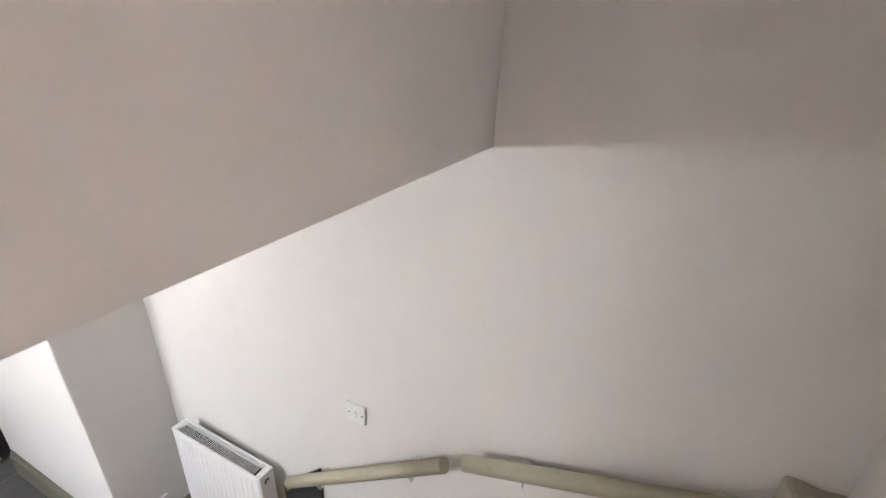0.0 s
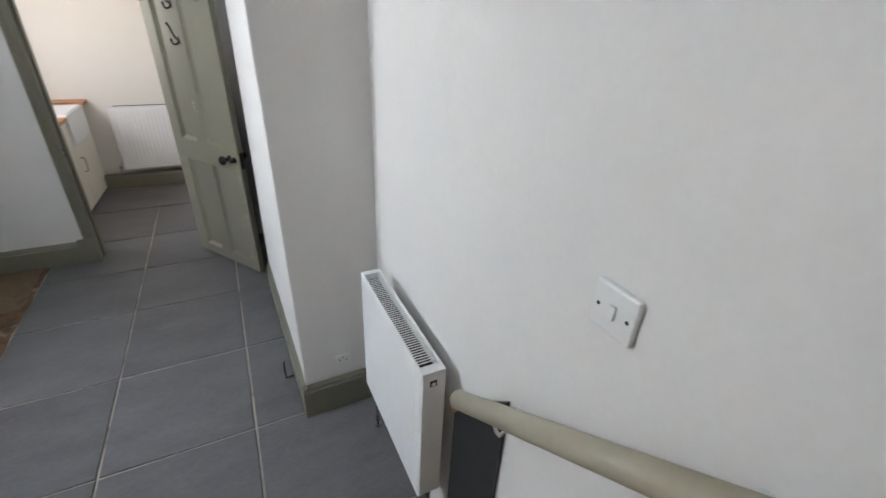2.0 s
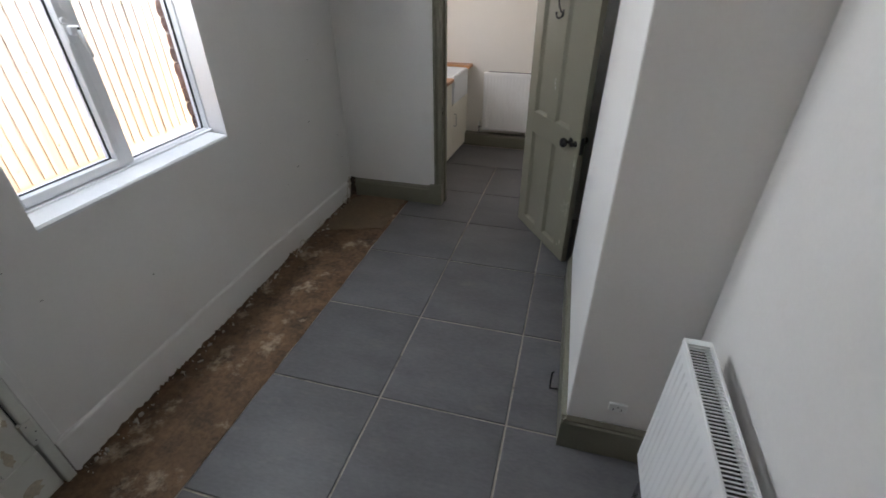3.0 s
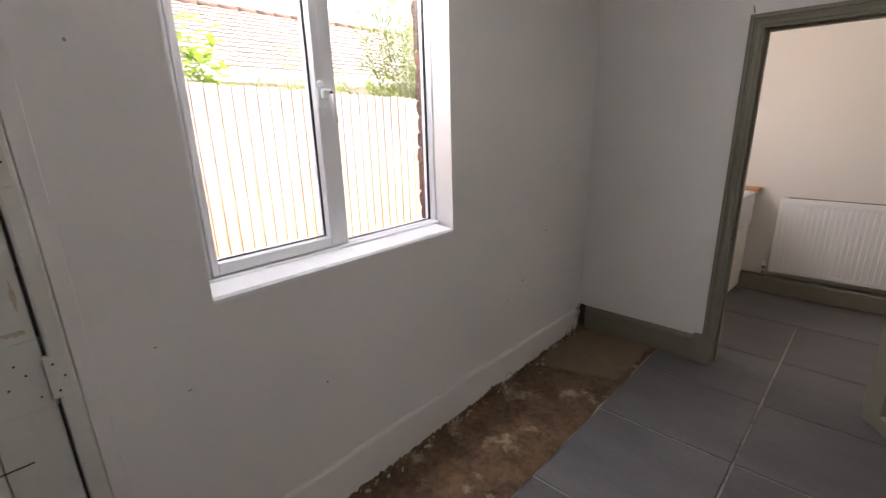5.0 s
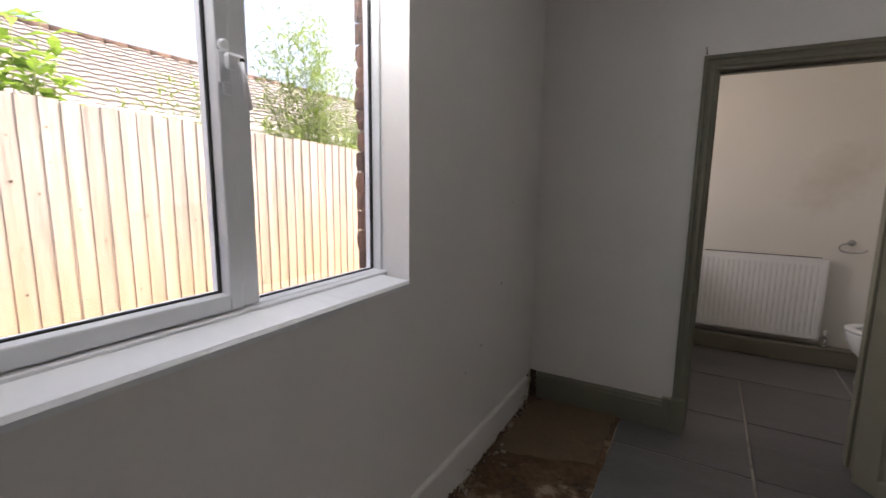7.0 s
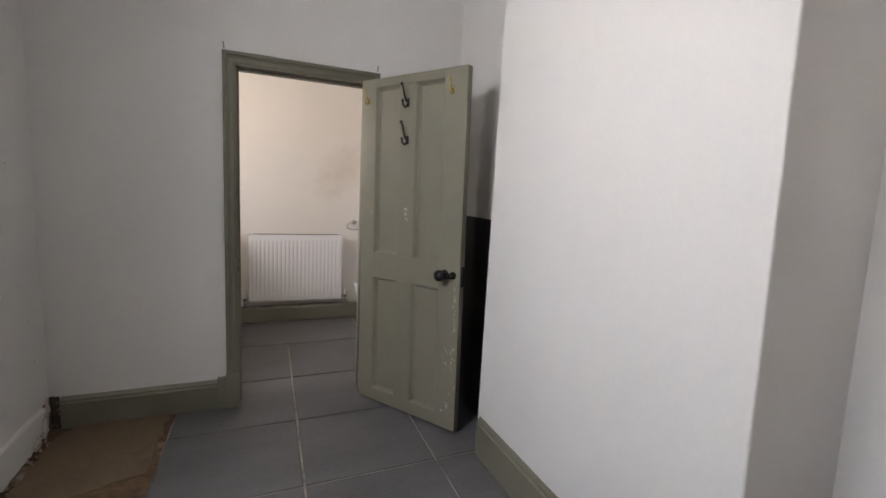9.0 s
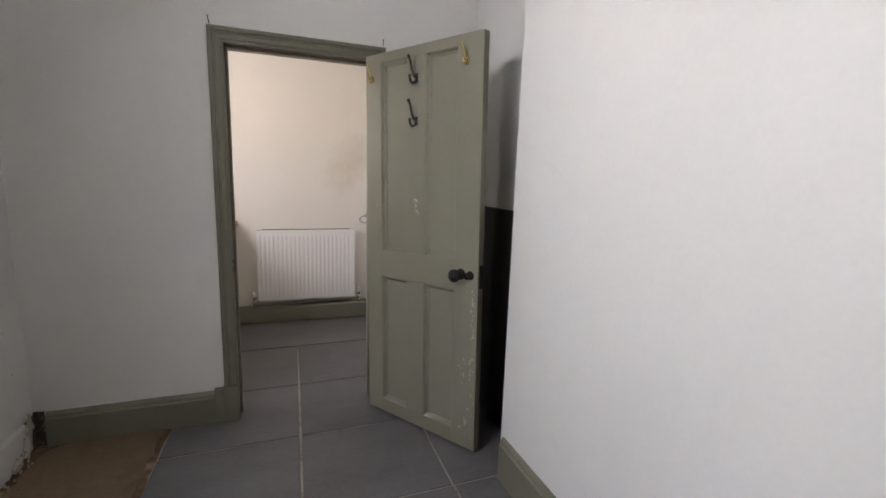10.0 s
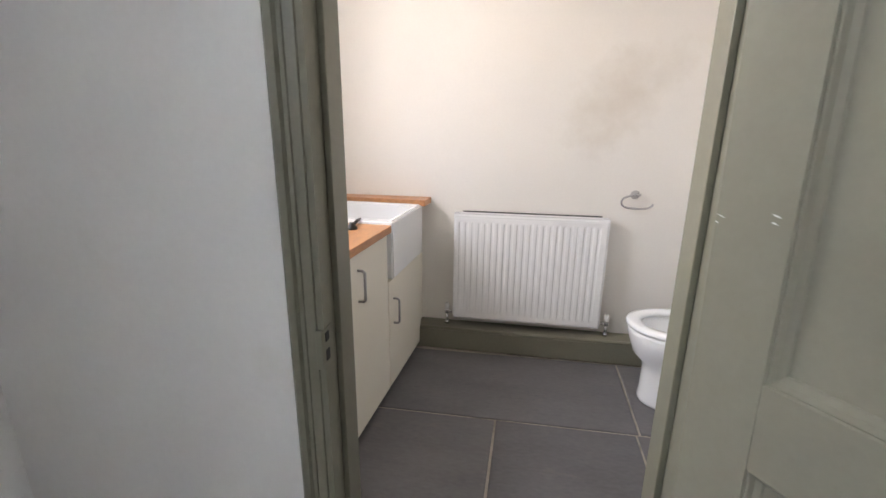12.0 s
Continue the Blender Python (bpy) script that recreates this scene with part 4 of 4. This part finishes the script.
ring = thing("towel_ring", "chrome open towel ring on the bathroom wall", "towel ring")
ring.matrix_world = BR @ Matrix.Translation((0.565, 0.095, 0.958))
bm = bmesh.new()
lathe(bm, [(0.024, 0), (0.024, 0.006), (0.014, 0.012), (0.010, 0.045)], (0, -1, 0), (0, 0, 0), 20)
part("rose", bm, CHROME, ring)
bm = bmesh.new()
pts = [(0.02, -0.045, 0.005), (-0.03, -0.047, 0.0), (-0.066, -0.05, -0.014), (-0.078, -0.052, -0.036), (-0.066, -0.054, -0.058), (-0.03, -0.056, -0.068), (0.04, -0.057, -0.068), (0.072, -0.056, -0.058), (0.086, -0.055, -0.042)]
fine = []
for k in range(len(pts) - 1):
    p0, p1, p2, p3 = [Vector(pts[max(0, min(len(pts) - 1, k + o))]) for o in (-1, 0, 1, 2)]
    for s3 in range(5):
        u = s3 / 5
        fine.append(0.5 * ((2 * p1) + (p2 - p0) * u + (2 * p0 - 5 * p1 + 4 * p2 - p3) * u * u + (3 * p1 - p0 - 3 * p2 + p3) * u ** 3))
fine.append(Vector(pts[-1]))
tube(bm, fine, 0.0055, 10)
part("ring", bm, CHROME, ring)

# cabinets along the west side; local frame of the bathroom
CF = -0.615          # cabinet fronts (local x)


def cabinet(y0, y1, top, hy, hz, label):
    ob = thing("base_cabinet", label, "cabinet", group="bathroom base cabinets")
    ob.matrix_world = CB
    part("body", boxes((CF - 0.56, y0, 0.085, CF - 0.022, y1, top), bevel=0.001), CREAM, ob)
    part("plinth", boxes((CF - 0.56, y0, 0.0, CF - 0.05, y1, 0.085)), CREAM, ob)
    dr = part("door", boxes((CF - 0.02, y0 + 0.002, 0.035, CF, y1 - 0.002, top - 0.004), bevel=0.0015), CREAM, ob)
    bm = bmesh.new()
    tube(bm, [(CF, hy, hz), (CF + 0.022, hy, hz), (CF + 0.03, hy, hz + 0.008), (CF + 0.03, hy, hz + 0.122), (CF + 0.022, hy, hz + 0.13), (CF, hy, hz + 0.13)], 0.0055, 8)
    part("handle", bm, STEEL, dr, "brushed steel bow handle")
    return ob


cabinet(-1.30, -0.63, 0.83, -0.96, 0.63, "cream flat-fronted base cabinet beside the sink")
cabinet(-0.625, -0.085, 0.595, -0.56, 0.36, "cream flat-fronted cabinet under the white sink")
wt = thing("worktop", "oiled oak worktop over the cabinet", "worktop")
wt.matrix_world = CB
part("slab", boxes((CF - 0.60, -1.30, 0.832, CF + 0.012, -0.598, 0.867), bevel=0.003), OAK, wt)
wt2 = thing("worktop", "narrow oak worktop strip behind the sink", "worktop")
wt2.matrix_world = CB
part("slab", boxes((CF - 0.60, -0.08, 0.868, CF + 0.025, 0.094, 0.904), bevel=0.003), OAK, wt2)
part("support", boxes((CF - 0.56, -0.078, 0.0, CF - 0.03, 0.09, 0.868)), CREAM, wt2)
sink = thing("belfast_sink", "deep white ceramic belfast sink", "sink")
sink.matrix_world = CB
bm = bmesh.new()
sx0, sx1, sy0, sy1, sz0, sz1 = CF - 0.5, CF + 0.014, -0.592, -0.09, 0.597, 0.884
outer = [bm.verts.new((x, y, z)) for z in (sz0, sz1) for x, y in ((sx0, sy0), (sx1, sy0), (sx1, sy1), (sx0, sy1))]
t2, zb = 0.032, sz0 + 0.03
inner = [bm.verts.new((x, y, z)) for z in (sz1, zb) for x, y in ((sx0 + t2, sy0 + t2), (sx1 - t2, sy0 + t2), (sx1 - t2, sy1 - t2), (sx0 + t2, sy1 - t2))]
bm.faces.new(outer[:4])
for k in range(4):
    j = (k + 1) % 4
    bm.faces.new((outer[k], outer[j], outer[4 + j], outer[4 + k]))
    bm.faces.new((outer[4 + k], outer[4 + j], inner[j], inner[k]))
    bm.faces.new((inner[k], inner[j], inner[4 + j], inner[4 + k]))
bm.faces.new(inner[4:])
bmesh.ops.bevel(bm, geom=list(bm.edges), offset=0.009, segments=3, affect="EDGES")
part("basin", bm, CERAM, sink)
tap = thing("mixer_tap", "low dark mixer tap on the worktop", "tap")
tap.matrix_world = CB @ Matrix.Translation((CF - 0.13, -0.72, 0.867))
bm = bmesh.new()
lathe(bm, [(0.025, 0), (0.025, 0.01), (0.012, 0.02), (0.012, 0.03)], (0, 0, 1), (0, 0, 0), 16)
tube(bm, [(0, 0, 0.012), (-0.02, 0.1, 0.016), (-0.03, 0.16, 0.012)], 0.008)
part("spout", bm, IRON, tap)

# toilet
wc = thing("toilet", "white ceramic close-coupled toilet", "toilet")
wc.matrix_world = BR @ Matrix.Translation((0.495, -0.38, 0))


def oval(bm, levels, seg=32):
    """Stacked ovals: (front x, back x, half width, z)."""
    rings = []
    for xf, xb, hw, z in levels:
        ring_v = []
        for k in range(seg):
            a = 2 * math.pi * k / seg
            c, s4 = math.cos(a), math.sin(a)
            cx = xf + (xb - xf) * 0.5
            rx = (xb - xf) * 0.5
            ring_v.append(bm.verts.new((cx - rx * c, hw * math.copysign(abs(s4) ** 0.85, s4), z)))
        rings.append(ring_v)
    for a, b in zip(rings, rings[1:]):
        for k in range(seg):
            bm.faces.new((a[k], a[(k + 1) % seg], b[(k + 1) % seg], b[k])).smooth = True
    return rings


bm = bmesh.new()
rg = oval(bm, [(0.085, 0.48, 0.13, 0.0), (0.085, 0.48, 0.13, 0.012), (0.09, 0.47, 0.127, 0.05), (0.092, 0.47, 0.124, 0.16), (0.085, 0.48, 0.132, 0.205), (0.035, 0.48, 0.154, 0.255), (0.012, 0.48, 0.175, 0.32), (0.002, 0.48, 0.182, 0.365), (0.006, 0.48, 0.18, 0.392), (0.05, 0.43, 0.135, 0.392), (0.065, 0.41, 0.12, 0.36), (0.12, 0.36, 0.08, 0.25), (0.16, 0.32, 0.05, 0.2)])
bm.faces.new(rg[0])
bm.faces.new(rg[-1])
part("bowl", bm, CERAM, wc)
bm = bmesh.new()
rg = oval(bm, [(-0.006, 0.47, 0.187, 0.394), (-0.008, 0.47, 0.189, 0.402), (-0.004, 0.468, 0.186, 0.412), (0.02, 0.45, 0.165, 0.418), (0.055, 0.41, 0.128, 0.414), (0.062, 0.405, 0.122, 0.404), (0.06, 0.405, 0.123, 0.394)])
for k in range(32):
    bm.faces.new((rg[-1][k], rg[-1][(k + 1) % 32], rg[0][(k + 1) % 32], rg[0][k]))
part("seat", bm, CERAM, wc, "white toilet seat ring")
part("cistern", boxes((0.48, -0.18, 0.38, 0.665, 0.18, 0.76), bevel=0.02), CERAM, wc)
part("cistern_lid", boxes((0.47, -0.19, 0.76, 0.668, 0.19, 0.79), bevel=0.008), CERAM, wc)

# small metal door hook on the floor beside the skirting
hk = thing("floor_hook", "small bent metal hook by the skirting", "hook", (0.452, 2.40, 0.0))
bm = bmesh.new()
tube(bm, [(0.02, -0.02, 0.012), (-0.02, -0.02, 0.006), (-0.022, -0.01, 0.05), (-0.02, 0.0, 0.10), (-0.012, 0.0, 0.108)], 0.005)
part("rod", bm, IRON, hk)

# marks on the walls
bm = bmesh.new()
for x, y, z in ((XW + 0.0012, 2.083, 0.579), (XW + 0.0012, 1.526, 1.739)):
    box(bm, x - 0.001, y, z, x, y + 0.006, z + 0.008)
for y, z, w2, h2 in ((3.45, 0.60, 0.03, 0.004), (3.7, 0.86, 0.02, 0.006), (3.3, 0.52, 0.004, 0.01), (3.82, 1.28, 0.012, 0.004), (4.02, 1.36, 0.004, 0.006), (4.12, 0.62, 0.005, 0.004), (4.15, 0.42, 0.008, 0.004), (3.1, 0.9, 0.004, 0.004), (1.62, 0.78, 0.012, 0.003), (1.56, 0.95, 0.01, 0.003)):
    box(bm, XW, y, z, XW + 0.001, y + w2, z + h2)
structure("wall_marks", bm, material("scuff_grey", (0.3, 0.29, 0.27), 0.8, vary=0.2, bump=0), "small dark scuffs on the painted wall")

# ---- outside ----
structure("ground", boxes((-300, -300, -0.6, XW - WT, 300, -0.12)), EARTHOUT, "pale paved yard and ground beyond")

fence = thing("fence", "tall close-board timber fence, sun-bleached", "fence", (-4.62, 0, -0.12))
FB = []
for v in range(5):
    bm = bmesh.new()
    vs = box(bm, 0, 0, 0, 0.014, 0.1205, 1.0)
    for vert in bm.verts:
        if vert.co.y > 0.1 and vert.co.x > 0.01:
            vert.co.x = 0.008
    FB.append(mesh_of("board", bm, FENCEW))
for k in range(86):
    y = -1.2 + 0.122 * k
    ob = new("board", FB[k % 5])
    ob.parent = fence
    ob.location = (random.uniform(-0.003, 0.003), y, 0.18)
    ob.rotation_euler = (0, 0, radians(3.0))
    ob.scale = (1, 1, 1.872 - 0.038 * (y - 2.5) + random.uniform(-0.008, 0.008))
part("gravel_board", boxes((-0.03, -1.3, 0.0, 0.0, 9.4, 0.24)), FENCEW, fence)
for z in (0.4, 1.0, 1.5):
    part("rail", boxes((-0.08, -1.3, z, -0.012, 9.4, z + 0.07)), FENCEW, fence)
bm = bmesh.new()
for k in range(60):
    for z in (0.35, 0.62, 0.95, 1.25, 1.5, 1.82):
        if random.random() < 0.55:
            ky, kz = 0.122 * k + random.uniform(0.025, 0.095), z + random.uniform(-0.12, 0.12)
            kx = 0.014 - 0.006 * ((ky % 0.122) / 0.1195)
            cyl(bm, (kx - 0.008, ky, kz), (kx + 0.002, ky, kz), random.uniform(0.004, 0.0105), 8)
tagged(part("knot", bm, material("wood_knot", (0.06, 0.04, 0.028), 0.8, vary=0.3), fence), kind="stuff")

house = thing("neighbour_house", "low house with a brown tiled roof behind the fence", "house", (-9.0, 0, -0.22))
part("wall", boxes((-4.9, -9, -0.5, -0.3, 24, 2.62)), RENDERW, house)
part("fascia", boxes((-0.02, -9, 2.56, 0.02, 24, 2.70)), UPVC, house, "white fascia board")
bm = bmesh.new()
cyl(bm, (0.07, -9, 2.68), (0.07, 24, 2.68), 0.055, 12)
part("gutter", bm, UPVC, house, "white rain gutter")
roof = part("roof", boxes((-5.2, -9, 2.6, -0.05, 24, 2.62)), ROOFT, house)
slope_a = Vector((0.05, 0, 2.70))
slope_b = Vector((-2.65, 0, 4.37))
up = (slope_b - slope_a).normalized()
nr = Vector((-up.z, 0, up.x)) * -1
if nr.z < 0:
    nr = -nr
bm = bmesh.new()
courses = 15
for c in range(courses):
    p0 = slope_a + (slope_b - slope_a) * c / courses
    p1 = slope_a + (slope_b - slope_a) * (c + 1.25) / courses
    nseg = 260
    for k in range(nseg):
        y0, y1 = -6 + 0.1 * k, -6 + 0.1 * (k + 1)
        hgt = [0.028 * max(0, math.sin(math.pi * (k % 3) / 3)) , 0.028 * max(0, math.sin(math.pi * ((k + 1) % 3) / 3))]
        q = []
        for pp, lift in ((p0, 0.045), (p1, 0.0)):
            for yy, hh in ((y0, hgt[0]), (y1, hgt[1])):
                q.append(bm.verts.new(pp + nr * (lift + hh) + Vector((0, yy, 0))))
        bm.faces.new((q[0], q[1], q[3], q[2]))
        e = [bm.verts.new(p0 + nr * (0.01 + hh) + Vector((0, yy, 0))) for yy, hh in ((y0, hgt[0]), (y1, hgt[1]))]
        bm.faces.new((e[0], e[1], q[1], q[0]))
tagged(part("roof_tiles", bm, ROOFT, roof), kind="stuff")
for k in range(60):
    bm = bmesh.new()
    cyl(bm, (-2.65, -6 + 0.45 * k, 4.38), (-2.65, -6 + 0.45 * k + 0.44, 4.38), 0.10, 12)
    part("ridge_tile", bm, RIDGE, roof)
part("back_slope", boxes((-5.2, -9, 2.62, -2.7, 24, 4.0)), ROOFT, roof)


def leaf_quad(bm, p, d, length, width, droop=0.25, fold=0.3):
    """One folded leaf of two halves, pointing along d."""
    d = Vector(d).normalized()
    side = d.cross(Vector((0, 0, 1)))
    if side.length < 0.05:
        side = Vector((1, 0, 0))
    side.normalize()
    upv = side.cross(d)
    b0 = bm.verts.new(p)
    m1 = bm.verts.new(p + d * length * 0.5 + side * width + upv * fold * width)
    m2 = bm.verts.new(p + d * length * 0.5 - side * width + upv * fold * width)
    mm = bm.verts.new(p + d * length * 0.55)
    tip = bm.verts.new(p + d * length - upv * droop * length)
    bm.faces.new((b0, m1, mm))
    bm.faces.new((m1, tip, mm))
    bm.faces.new((b0, mm, m2))
    bm.faces.new((mm, tip, m2))


def shrub(name, label, base, stems, spread, height, leaves, length, width, mat, seed, lean=(0, 0), scatter=0.06):
    rnd = random.Random(seed)
    ob = thing(name, label, "shrub", base)
    wood, green = bmesh.new(), bmesh.new()
    for s5 in range(stems):
        a = rnd.uniform(0, 2 * math.pi)
        reach = spread * math.sqrt(rnd.random())
        hgt = height * rnd.uniform(0.84, 1.0) * (1 - 0.15 * reach / max(spread, 0.01))
        pts = []
        off = Vector((math.cos(a) * reach * 0.5, math.sin(a) * reach, 0))
        for k in range(9):
            u = k / 8
            pts.append(Vector((lean[0] * u * u, lean[1] * u * u, hgt * u)) + off * (0.25 + 0.75 * u ** 1.3) + 0.05 * noise.noise_vector(Vector((s5 * 3.1, u * 3, seed))))
        tube(wood, pts, 0.004, 5)
        for k in range(leaves):
            u = rnd.uniform(0.4, 1.0) ** 0.6
            i0 = min(7, int(u * 8))
            p = pts[i0].lerp(pts[i0 + 1], u * 8 - i0)
            b = rnd.uniform(0, 2 * math.pi)
            d = Vector((math.cos(b), math.sin(b), rnd.uniform(-0.2, 0.9)))
            p = p + d * rnd.uniform(0, scatter)
            leaf_quad(green, p, d, length * rnd.uniform(0.6, 1.2), width * rnd.uniform(0.7, 1.2), rnd.uniform(0, 0.4))
    part("stems", wood, CANE, ob)
    tagged(part("foliage", green, mat, ob), kind="stuff")
    return ob


shrub("laurel_shrub", "glossy green laurel shrub behind the fence", (-4.95, 2.82, -0.12), 26, 0.42, 2.95, 26, 0.20, 0.045, LEAF, 5)
shrub("bamboo_shrub", "wispy green bamboo shrub above the fence", (-5.4, 6.3, -0.12), 60, 1.5, 2.72, 120, 0.13, 0.011, LEAF2, 8)
shrub("bamboo_shrub", "tall wispy green bamboo rising over the fence", (-5.3, 6.25, -0.12), 30, 1.1, 3.85, 95, 0.15, 0.014, LEAF2, 9, scatter=0.16)
shrub("bamboo_shrub", "low yellow-green bamboo behind the fence", (-5.3, 4.35, -0.12), 22, 0.85, 2.68, 80, 0.12, 0.011, LEAF2, 12, scatter=0.12)
